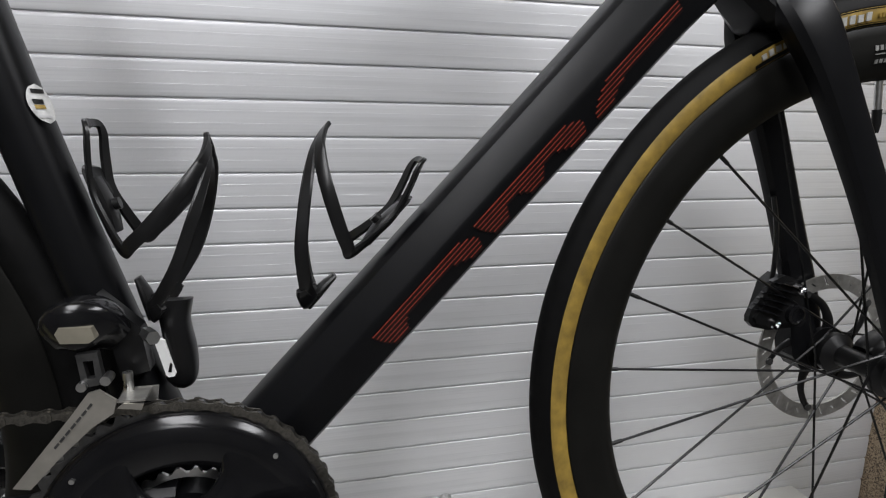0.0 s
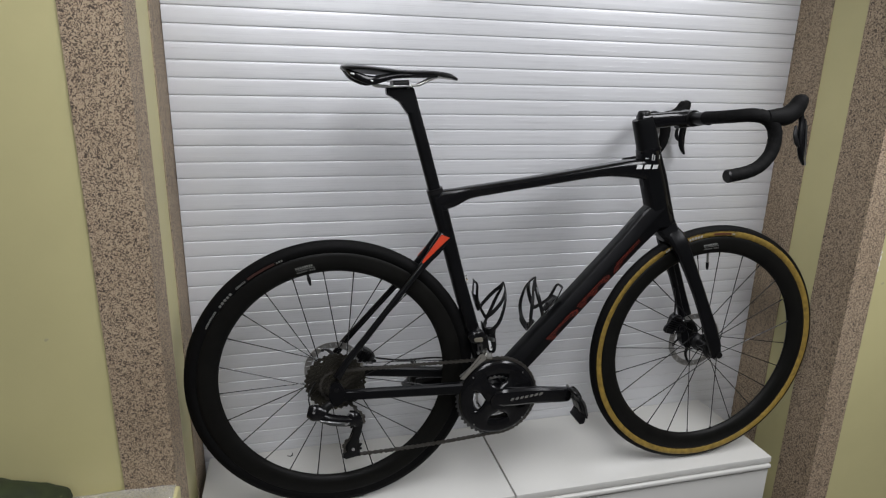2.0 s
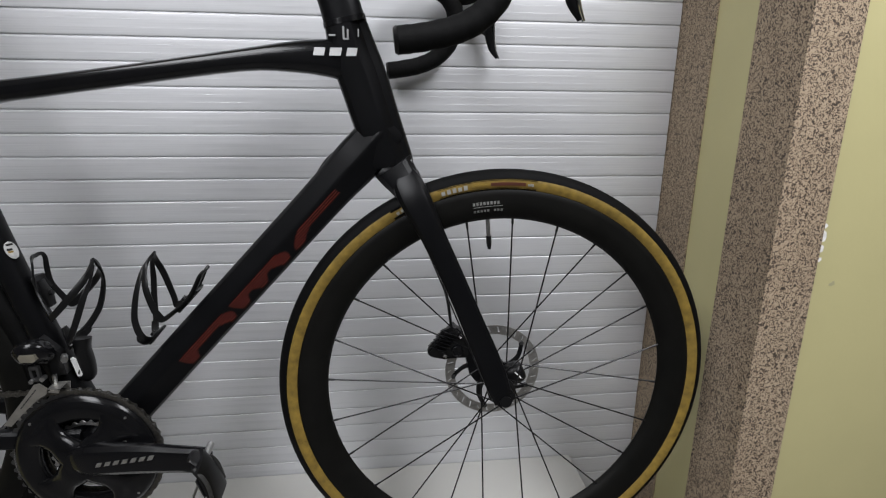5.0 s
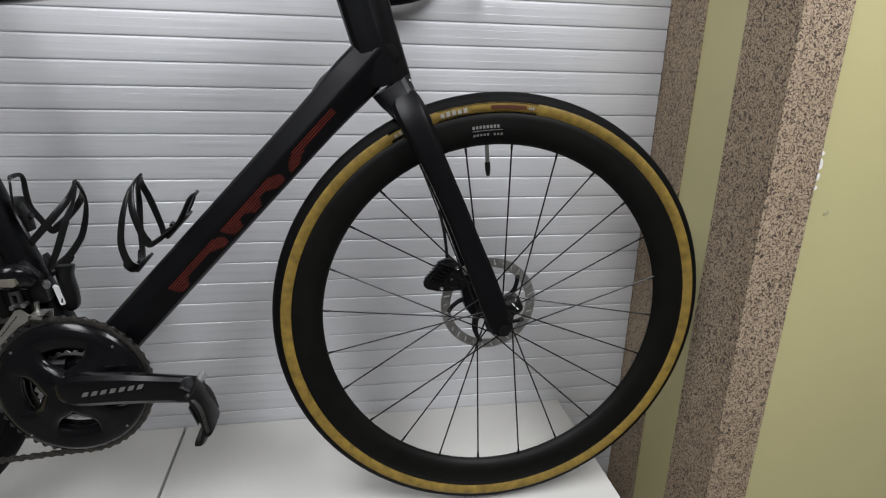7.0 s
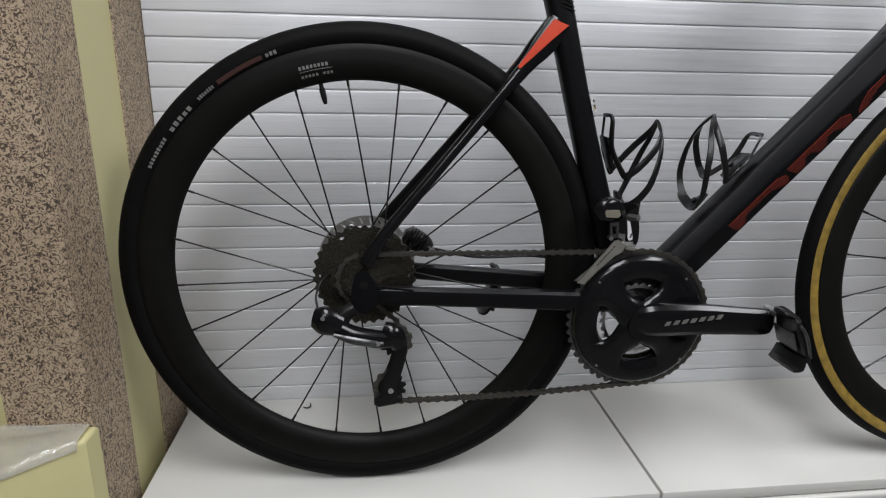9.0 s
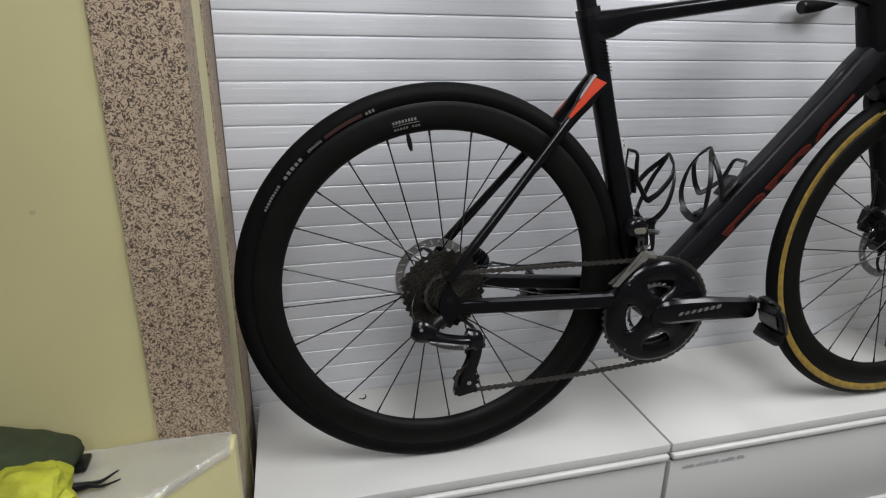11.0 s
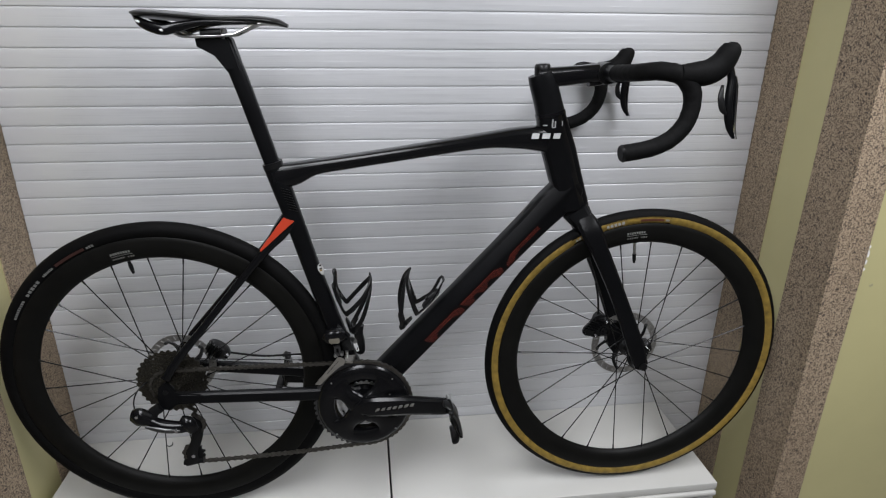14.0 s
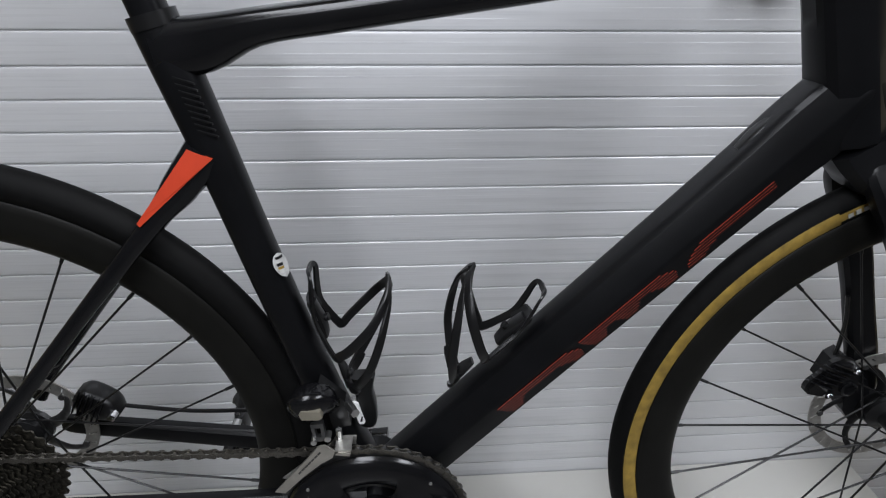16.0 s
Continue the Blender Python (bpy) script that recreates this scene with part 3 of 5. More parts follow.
part("tyre_stripe", bm, mat_simple("brown_red_print", (0.075, 0.020, 0.010), 0.55), front_wheel, "brown red stripe")
tyre_print(rear_wheel, [(152.0, 143.5, 9, R_TYRE - 0.0245, R_TYRE - 0.0192), (141.5, 133.5, 5, R_TYRE - 0.0255, R_TYRE - 0.0185)], TYRE_INK, "white tyre lettering as bars", 0.001)
tyre_print(rear_wheel, [(131.5, 126.5, 7, R_TYRE - 0.0245, R_TYRE - 0.0190), (112.5, 109.5, 3, R_TYRE - 0.0245, R_TYRE - 0.0185)], TYRE_INK, "grey tyre lettering as bars", 0.001)
bm = bmesh.new()
arc_bar(bm, R_TYRE - 0.0242, R_TYRE - 0.0190, 113.5, 125.5, 0, 0.0008, n=10, follow=tyre_side)
part("tyre_stripe", bm, mat_simple("dull_red_print", (0.034, 0.009, 0.006), 0.6), rear_wheel, "dull red stripe")

# frame tubes
HEX = [(1.0, -0.40), (0.95, -0.62), (0.86, -0.76), (0.10, -0.985), (0.0, -1.0), (-0.10, -0.98), (-0.74, -0.64), (-0.84, -0.50), (-0.88, -0.34)]
BLADE = [(1.0, -0.20), (0.97, -0.50), (0.72, -0.90), (0.50, -1.0), (-0.45, -1.0), (-0.70, -0.92), (-0.97, -0.55), (-1.0, -0.25)]
HEAD = [(1.0, -0.20), (0.95, -0.38), (0.86, -0.50), (0.62, -0.62), (0.54, -0.72), (0.24, -0.97), (0.14, -1.0), (-0.30, -1.0), (-0.74, -0.86), (-0.93, -0.66), (-1.0, -0.40)]
HEAD = HEAD + [(u, -s) for u, s in HEAD[::-1]]
BLADE = BLADE + [(u, -s) for u, s in BLADE[::-1]]
HEX = HEX + [(u, -s) for u, s in HEX[::-1]]


def faceted(bm, pts, ra, rb, sect, k=4):
    q = spline([(*p, a, b) for p, a, b in zip(pts, ra, rb)], k)
    rings = []
    for i in range(len(q)):
        d = q[min(i + 1, len(q) - 1)][:3] - q[max(i - 1, 0)][:3]
        d = d / np.linalg.norm(d)
        s = np.array((0, 1.0, 0))
        u = np.cross(d, s)
        rings.append([bm.verts.new(q[i][:3] + u * a * q[i][3] + s * b * q[i][4]) for a, b in sect])
    n = len(sect)
    for a, b in zip(rings, rings[1:]):
        for j in range(n):
            bm.faces.new((a[j], a[(j + 1) % n], b[(j + 1) % n], b[j]))
    bm.faces.new(rings[0])
    bm.faces.new(rings[-1][::-1])
    return bm


down = part("down_tube", faceted(bmesh.new(), [C(0.342, 1.407), C(0.328, 1.392), C(0.303, 1.364), C(0.285, 1.345), C(0.2405, 1.2966), C(0.09, 1.1323), C(-0.045, 0.9848), C(-0.080, 0.947)], [0.0200, 0.0310, 0.0338, 0.0335, 0.0305, 0.030, 0.030, 0.028], [0.0120, 0.0264, 0.0274, 0.0280, 0.0280, 0.0275, 0.0275, 0.029], HEX), FRAME, bike, "satin black down tube with red striped lettering", sharp=24)
part("head_tube", faceted(bmesh.new(), [P(0.2838, 1.524), P(0.2945, 1.484), P(0.3065, 1.450), P(0.3245, 1.393), P(0.3400, 1.348), P(0.3420, 1.3405)], [0.0268, 0.0312, 0.0322, 0.0316, 0.0306, 0.0295], [0.0222, 0.0228, 0.0235, 0.0262, 0.0275, 0.0270], HEAD, k=5), FRAME, bike, "deep satin black head tube with creased sides", sharp=20)
part("top_tube", loft(bmesh.new(), [P(-0.238, 1.4125), P(-0.201, 1.4175), P(-0.160, 1.4300), P(-0.0985, 1.4390), P(-0.007, 1.4520), P(0.148, 1.4745), P(0.2204, 1.4800), P(0.262, 1.4790), P(0.280, 1.4765), P(0.296, 1.4730)], [0.0225, 0.0215, 0.0143, 0.0132, 0.0128, 0.0140, 0.0200, 0.0240, 0.0262, 0.0290], [0.0165, 0.0170, 0.0182, 0.0188, 0.0195, 0.021, 0.0222, 0.0222, 0.0205, 0.0170], n=22, power=3.2, k=4), GLOSS, bike, "gloss black top tube")
part("seat_tube", loft(bmesh.new(), [P(-0.2395, 1.438), P(-0.2275, 1.40), P(-0.2090, 1.335), P(-0.1765, 1.215), P(-0.1365, 1.08), P(-0.100, 0.965)], [0.0172, 0.0180, 0.0172, 0.0168, 0.0178, 0.021], [0.016, 0.0165, 0.016, 0.0175, 0.020, 0.027], n=20, power=2.8, k=4), FRAME, bike)
part("seat_cluster_band", loft(bmesh.new(), [P(-0.2390, 1.4395), P(-0.2362, 1.4290)], [0.0182, 0.0182], [0.017, 0.017], n=20, power=2.8, k=1), PLASTIC, bike)
part("bottom_bracket", loft(bmesh.new(), [(BB[0], -0.043, BB[1]), (BB[0], 0.043, BB[1])], 0.027, n=28, side=(0, 0, 1), k=1), FRAME, bike)
part("brake_bridge", loft(bmesh.new(), [P(-0.118, 1.0, -0.028), P(-0.125, 1.0, 0), P(-0.118, 1.0, 0.028)], [0.03, 0.034, 0.03], [0.012, 0.014, 0.012], n=12, k=3), FRAME, bike)
for s in (-1, 1):
    part("seat_stay", loft(bmesh.new(), [P(-0.214, 1.333, s * 0.009), P(-0.237, 1.3035, s * 0.0145), P(-0.262, 1.275, s * 0.022), P(-0.33, 1.1975, s * 0.036), P(-0.400, 1.1155, s * 0.049), P(-0.444, 1.064, s * 0.057), P(-0.468, 1.028, s * 0.0605)], [0.0165, 0.0150, 0.0095, 0.0072, 0.0074, 0.0082, 0.0095], [0.0085, 0.0075, 0.0065, 0.006, 0.006, 0.006, 0.006], n=14, power=2.5, k=5), GLOSS, bike)
    part("chain_stay", faceted(bmesh.new(), [P(-0.095, 0.962, s * 0.036), P(-0.18, 0.9665, s * 0.043), P(-0.30, 0.975, s * 0.052), P(-0.425, 0.984, s * 0.061), P(-0.452, 0.9870, s * 0.0625)], [0.0160, 0.0142, 0.0128, 0.0122, 0.0100], [0.013, 0.0095, 0.0085, 0.0075, 0.005], BLADE, k=5), FRAME, bike, sharp=20)
    part("fork_blade", faceted(bmesh.new(), [P(0.3530, 1.3365, FY * 0.6 + s * 0.0150), P(0.3615, 1.3195, FY + s * 0.0236), P(0.372, 1.298, FY + s * 0.0318), P(0.392, 1.2570, FY + s * 0.0388), P(0.4255, 1.1855, FY + s * 0.0455), P(0.449, 1.131, FY + s * 0.0500), P(0.4745, 1.070, FY + s * 0.0540), P(0.489, 1.032, FY + s * 0.0560), P(0.4985, 1.002, FY + s * 0.056)], [0.0170, 0.0222, 0.0218, 0.0176, 0.0160, 0.0163, 0.0176, 0.0170, 0.0125], [0.0065, 0.0104, 0.0120, 0.0108, 0.0090, 0.0082, 0.0080, 0.0078, 0.0065], BLADE, k=5), FRAME, bike, sharp=20)
    part("thru_axle_end", loft(bmesh.new(), [(FH[0], FY + s * 0.050, FH[1]), (FH[0], FY + s * 0.0655, FH[1])], 0.0085, n=18, side=(0, 0, 1), k=1), PLASTIC, bike)
part("fork_crown", faceted(bmesh.new(), [P(0.3430, 1.3400, FY * 0.2), P(0.3495, 1.3300, FY * 0.5), P(0.3575, 1.3185, FY * 0.8), P(0.3640, 1.3065, FY), P(0.3670, 1.3000, FY)], [0.0290, 0.0270, 0.0238, 0.0200, 0.0140], [0.0264, 0.0280, 0.0312, 0.0335, 0.0315], BLADE, k=3), FRAME, bike, "angular black fork crown", sharp=20)
part("headset_cover", loft(bmesh.new(), [P(0.2838, 1.5215), P(0.2822, 1.5285)], [0.0282, 0.0278], [0.0228, 0.0222], n=22, power=3.0, k=1), GLOSS, bike)
part("steerer_spacer", loft(bmesh.new(), [P(0.2832, 1.525), P(0.2752, 1.552), P(0.2640, 1.586), P(0.2600, 1.598)], [0.0268, 0.0260, 0.0252, 0.0235], [0.0215, 0.0205, 0.0195, 0.0185], n=20, power=2.8, k=3), FRAME, bike)
part("steerer_cap", loft(bmesh.new(), [P(0.2640, 1.597), P(0.2625, 1.612), P(0.2622, 1.6155)], [0.0155, 0.0145, 0.011], [0.0150, 0.0140, 0.010], n=20, k=2), PLASTIC, bike)

# decals on the frame
ALONG, DOWN = np.array((0.680, 0.733)), np.array((0.733, -0.680))
BASE = np.array((-0.0872, 0.9375 - G))


def tube_y(d):
    """The near side of the down tube at d below its middle line."""
    return -0.0275 * float(np.interp(d / 0.030, [0, 0.10, 0.86, 0.95], [1, 0.985, 0.76, 0.62])) - 0.0004


def tube_bar(bm, a0, a1, d0, d1, thick=0.0008, lead=0.0):
    """A strip on the down tube's side: along from a0 to a1, across from d0 to d1."""
    c = [BASE + ALONG * (a0 + lead * (1 if d == d1 else 0)) + DOWN * d for d in (d0, d1)] + [BASE + ALONG * a1 + DOWN * d for d in (d1, d0)]
    ys = [tube_y(d) for d in (d0, d1, d1, d0)]
    v1 = [bm.verts.new((p[0], y, p[1])) for p, y in zip(c, ys)]
    v2 = [bm.verts.new((p[0], y - thick, p[1])) for p, y in zip(c, ys)]
    bm.faces.new(v2)
    for i in range(4):
        bm.faces.new((v1[i], v1[(i + 1) % 4], v2[(i + 1) % 4], v2[i]))
    return bm


ROW = 0.0031
# strokes of (start, end) for the rows from the upper to the lower one
GLYPHS = [
    (0.183, [[(0, 0.1015)], [(0.001, 0.1085)], [(0.002, 0.113)], [(0.003, 0.030), (0.086, 0.1145)], [(0.005, 0.026), (0.093, 0.114)], [(0.0075, 0.024), (0.099, 0.1125)]]),
    (0.302, [[(0, 0.108)], [(0.001, 0.115)], [(0.002, 0.120)], [(0.004, 0.030), (0.045, 0.074), (0.090, 0.1215)], [(0.006, 0.028), (0.049, 0.071), (0.096, 0.1205)], [(0.0085, 0.026), (0.052, 0.068), (0.101, 0.119)]]),
    (0.432, [[(0.026, 0.112)], [(0.018, 0.112)], [(0.012, 0.112)], [(0.0075, 0.040)], [(0.004, 0.030)], [(0.003, 0.024)]]),
]
BAND = mat_simple("deep_red_band", (0.0065, 0.0014, 0.0012), 0.4, spread=0.1, spec=0.3)
LINE = mat_simple("red_pinstripe", (0.205, 0.026, 0.014), 0.4, spread=0.1)
for start, rows_ in GLYPHS:
    start = 0.183 + (start - 0.183) * 0.915
    bands = bmesh.new()
    for i, strokes in enumerate(rows_):
        d = 0.0050 + i * ROW
        for a, b in strokes:
            a, b = a * 0.915, b * 0.915
            tube_bar(bands, start + a, start + b, d + ROW * 0.16, d + ROW * 0.98)
            mark = len(bands.faces)
            tube_bar(bands, start + a, start + b, d, d + ROW * 0.22, 0.0009)
            bands.faces.ensure_lookup_table()
            for f in bands.faces[mark:]:
                f.material_index = 1
    part("striped_panel", bands, [BAND, LINE], down, "deep red panel with thin bright red lines", smooth=False)

# white head badge as three plain leaning slabs with a slit
for x, w in ((0.2432, 0.0165), (0.2632, 0.0178), (0.2847, 0.0155)):
    bm = bmesh.new()
    plate(bm, xz((x, 1.4815), (x + w * 0.82, 1.4815), (x + w * 0.82 + 0.0022, 1.4912), (x + 0.0022, 1.4912)), -0.0240, -0.0215)
    part("badge_slab", bm, BADGE, bike, "white maker's mark as a plain slab", smooth=False)
bm = bmesh.new()
for x, z, w, h in ((0.264, 1.505, 0.008, 0.0022), (0.281, 1.503, 0.0024, 0.014), (0.2865, 1.5015, 0.0022, 0.012), (0.2815, 1.5012, 0.007, 0.0018), (0.3000, 1.505, 0.0016, 0.009)):
    plate(bm, [(x, z - G), (x + w, z - G), (x + w, z + h - G), (x, z + h - G)], -0.0240, -0.0225)
part("small_marks", bm, GREY_DECAL, bike, "small white marks below the stem", smooth=False)
bm = bmesh.new()
plate(bm, [(0.361, 1.3435 - G), (0.369, 1.3455 - G), (0.3685, 1.3490 - G), (0.3605, 1.3470 - G)], -0.0190, -0.012)
part("crown_mark", bm, DECAL, bike, smooth=False)

# red flash where the seat stays meet the seat tube
for s in (-1, 1):
    bm = bmesh.new()
    tri = [P(-0.2245, 1.3375, s * 0.0180), P(-0.2050, 1.3295, s * 0.0186), P(-0.2300, 1.3085, s * 0.0225), P(-0.2690, 1.2750, s * 0.0305), P(-0.2712, 1.2780, s * 0.0302)]
    lo = [bm.verts.new(t) for t in tri]
    hi = [bm.verts.new((t[0], t[1] - s * 0.004, t[2])) for t in tri]
    bm.faces.new(lo)
    bm.faces.new(hi[::-1])
    for i in range(5):
        bm.faces.new((lo[i], lo[(i + 1) % 5], hi[(i + 1) % 5], hi[i]))
    part("red_flash", bm, RED, bike, "orange red painted flash", smooth=False)
for i in range(9):
    z = 1.352 + i * 0.0052
    x = -0.2135 - (z - 1.352) * 0.29
    rib = plate(bmesh.new(), xz((x, z), (x + 0.016, z - 0.005), (x + 0.016, z - 0.0035), (x, z + 0.0015)), -0.0170, -0.0150)
    part("fine_rib", rib, PLASTIC, bike, smooth=False)

# round sticker on the seat tube
bm = bmesh.new()
STX, STZ = -0.160, 1.229 - G


def skin(theta, z):
    """A point of the seat tube's skin, theta degrees from its front towards the near side."""
    w = radians(theta)
    cx = -0.1725 - (z + G - 1.215) * 0.28
    c, e = abs(math.cos(w)) ** (2 / 2.8), abs(math.sin(w)) ** (2 / 2.8)
    return (cx + 0.0186 * c, -0.0181 * e, z)


def patch(bm, mid, half, z0, z1, round_=False, n=12):
    rows_ = []
    for i in range(n + 1):
        z = z0 + (z1 - z0) * i / n
        u = 2 * i / n - 1
        hw = half * (math.sqrt(max(0.0, 1 - u * u)) if round_ else 1) + 0.3
        rows_.append([bm.verts.new(skin(mid - hw + 2 * hw * j / 8, z)) for j in range(9)])
    for a, b in zip(rows_, rows_[1:]):
        for j in range(8):
            bm.faces.new((a[j], a[j + 1], b[j + 1], b[j]))
    return bm


sticker = part("sticker", patch(bm, 36, 30, STZ - 0.0120, STZ + 0.0120, True), mat_simple("worn_grey_sticker", (0.40, 0.40, 0.39), 0.5, spread=0.35, scale=160), bike, "small round white sticker with dark print")
for mid, half, z0, z1, m_ in ((36, 16, 0.0065, 0.0090, PLASTIC), (44, 12, 0.0, 0.0028, PLASTIC), (44, 12, -0.0030, -0.0006, TAN), (40, 16, -0.0085, -0.0070, GREY_DECAL)):
    b_ = patch(bmesh.new(), mid, half, STZ + z0, STZ + z1)
    for v in b_.verts:
        v.co += Vector((0.0004, -0.0004, 0))
    part("sticker_bar", b_, m_, sticker, smooth=False)

# seatpost and saddle
part("seatpost", loft(bmesh.new(), [P(-0.2345, 1.420), P(-0.2383, 1.4355), P(-0.2692, 1.5472), P(-0.2905, 1.620), P(-0.2985, 1.650)], [0.0137, 0.0137, 0.0139, 0.0136, 0.011], [0.0125, 0.0125, 0.0125, 0.0130, 0.012], n=18, power=3.4, k=4), FRAME, bike)
bm = bmesh.new()
for y0, y1, f in ((-0.0135, -0.0105, 0.86), (-0.0105, 0.0105, 1.0), (0.0105, 0.0135, 0.86)):
    outline = [(-0.3470, 1.6570), (-0.3455, 1.6420), (-0.3320, 1.6350), (-0.3180, 1.6270), (-0.3090, 1.6150), (-0.2985, 1.6000), (-0.2725, 1.6000), (-0.2790, 1.6260), (-0.2870, 1.6540), (-0.2905, 1.6580)]
    plate(bm, [(-0.312 + (x + 0.312) * f, 1.636 + (z - 1.636) * f - G) for x, z in outline], y0, y1)
post_head = part("seatpost_head", bm, FRAME, bike, "wedge-shaped seatpost head", smooth=False)
part("rail_clamp", loft(bmesh.new(), [P(-0.334, 1.662), P(-0.300, 1.664)], [0.0085, 0.0085], [0.026, 0.026], n=16, power=3.5, k=1), PLASTIC, post_head, "black rail clamp")
for x in (-0.318, -0.300):
    part("clamp_bolt", rod(bmesh.new(), P(x, 1.671, -0.010), P(x, 1.649, -0.010), 0.003, 10), STEEL, post_head, "steel clamp bolt")
saddle = part("saddle", loft(bmesh.new(), [P(-0.439, 1.6945), P(-0.426, 1.6935), P(-0.400, 1.6920), P(-0.362, 1.6892), P(-0.31, 1.6858), P(-0.25, 1.6862), P(-0.212, 1.6822), P(-0.192, 1.6760)], [0.004, 0.007, 0.008, 0.0078, 0.007, 0.0065, 0.0065, 0.003], [0.034, 0.056, 0.067, 0.058, 0.038, 0.023, 0.019, 0.010], n=24, k=5), PLASTIC, bike, "slim black saddle with a smooth cover")
for s in (-1, 1):
    part("side_skirt", loft(bmesh.new(), [P(-0.432, 1.690, s * 0.030), P(-0.414, 1.678, s * 0.052), P(-0.384, 1.6685, s * 0.060), P(-0.362, 1.6725, s * 0.054), P(-0.32, 1.6805, s * 0.036), P(-0.24, 1.681, s * 0.018)], [0.003, 0.0075, 0.0085, 0.008, 0.005, 0.003], [0.006, 0.006, 0.006, 0.006, 0.006, 0.005], n=12, k=5), GLOSS, saddle, "gloss black saddle skirt")
    part("rail", loft(bmesh.new(), [P(-0.392, 1.674, s * 0.035), P(-0.373, 1.6640, s * 0.030), P(-0.355, 1.6585, s * 0.024), P(-0.288, 1.6610, s * 0.022), P(-0.272, 1.6655, s * 0.020), P(-0.240, 1.6790, s * 0.014), P(-0.205, 1.6785, s * 0.010)], 0.0030, n=10, k=5), STEEL, saddle, "polished metal saddle rail")
bm = bmesh.new()
for i in range(4):
    rod(bm, P(-0.423 + i * 0.012, 1.682 - i * 0.0042, -0.0545 - i * 0.003), P(-0.416 + i * 0.012, 1.6795 - i * 0.0042, -0.0575 - i * 0.003), 0.0016, 6)
part("skirt_print", bm, DECAL, saddle, "white lettering as bars")

# cockpit
stem = part("stem", loft(bmesh.new(), [C(0.252, 1.5898), C(0.285, 1.5918), C(0.335, 1.5965), C(0.362, 1.5985)], [0.0185, 0.0182, 0.0168, 0.0175], [0.0175, 0.016, 0.0155, 0.0195], n=20, power=3.0, k=4), GLOSS, bike, "gloss black stem")
part("bar_clamp", loft(bmesh.new(), [C(0.377, 1.5988, -0.021), C(0.377, 1.5988, 0.021)], [0.0195, 0.0195], n=20, side=(0, 0, 1), k=1), PLASTIC, stem)
part("computer_mount", loft(bmesh.new(), [P(0.352, 1.5790), P(0.430, 1.5885), P(0.480, 1.5985), P(0.498, 1.6030)], [0.0048, 0.0042, 0.0026, 0.0010], [0.010, 0.013, 0.014, 0.009], n=16, power=2.6, k=4), PLASTIC, stem, "flat black computer mount under the bar clamp")
part("bar_centre", loft(bmesh.new(), [C(0.378, 1.5998, -0.075), C(0.378, 1.5998, 0.075)], 0.0145, n=18, side=(0, 0, 1), k=1), FRAME, bike, "bare satin black bar centre")


def taped(bm, pts, radii, n=16, k=8, turn=0.017):
    """Bar tape: a tube whose radius rises and falls at each overlap."""
    q = spline([(*p, r) for p, r in zip(pts, radii)], k)
    run = 0.0
    out_p, out_r = [], []
    for i, a in enumerate(q):
        if i:
            run += np.linalg.norm(a[:3] - q[i - 1][:3])
        out_p.append(tuple(a[:3]))
        out_r.append(a[3] + 0.00032 * (1 - (run % turn) / turn * 2))
    return loft(bm, out_p, out_r, n=n, k=1)


def HB(x, z, y):
    """A point of the bars, which sit a little rolled: the near half higher than the far one."""
    return P(x, z - 0.04 * y, y)


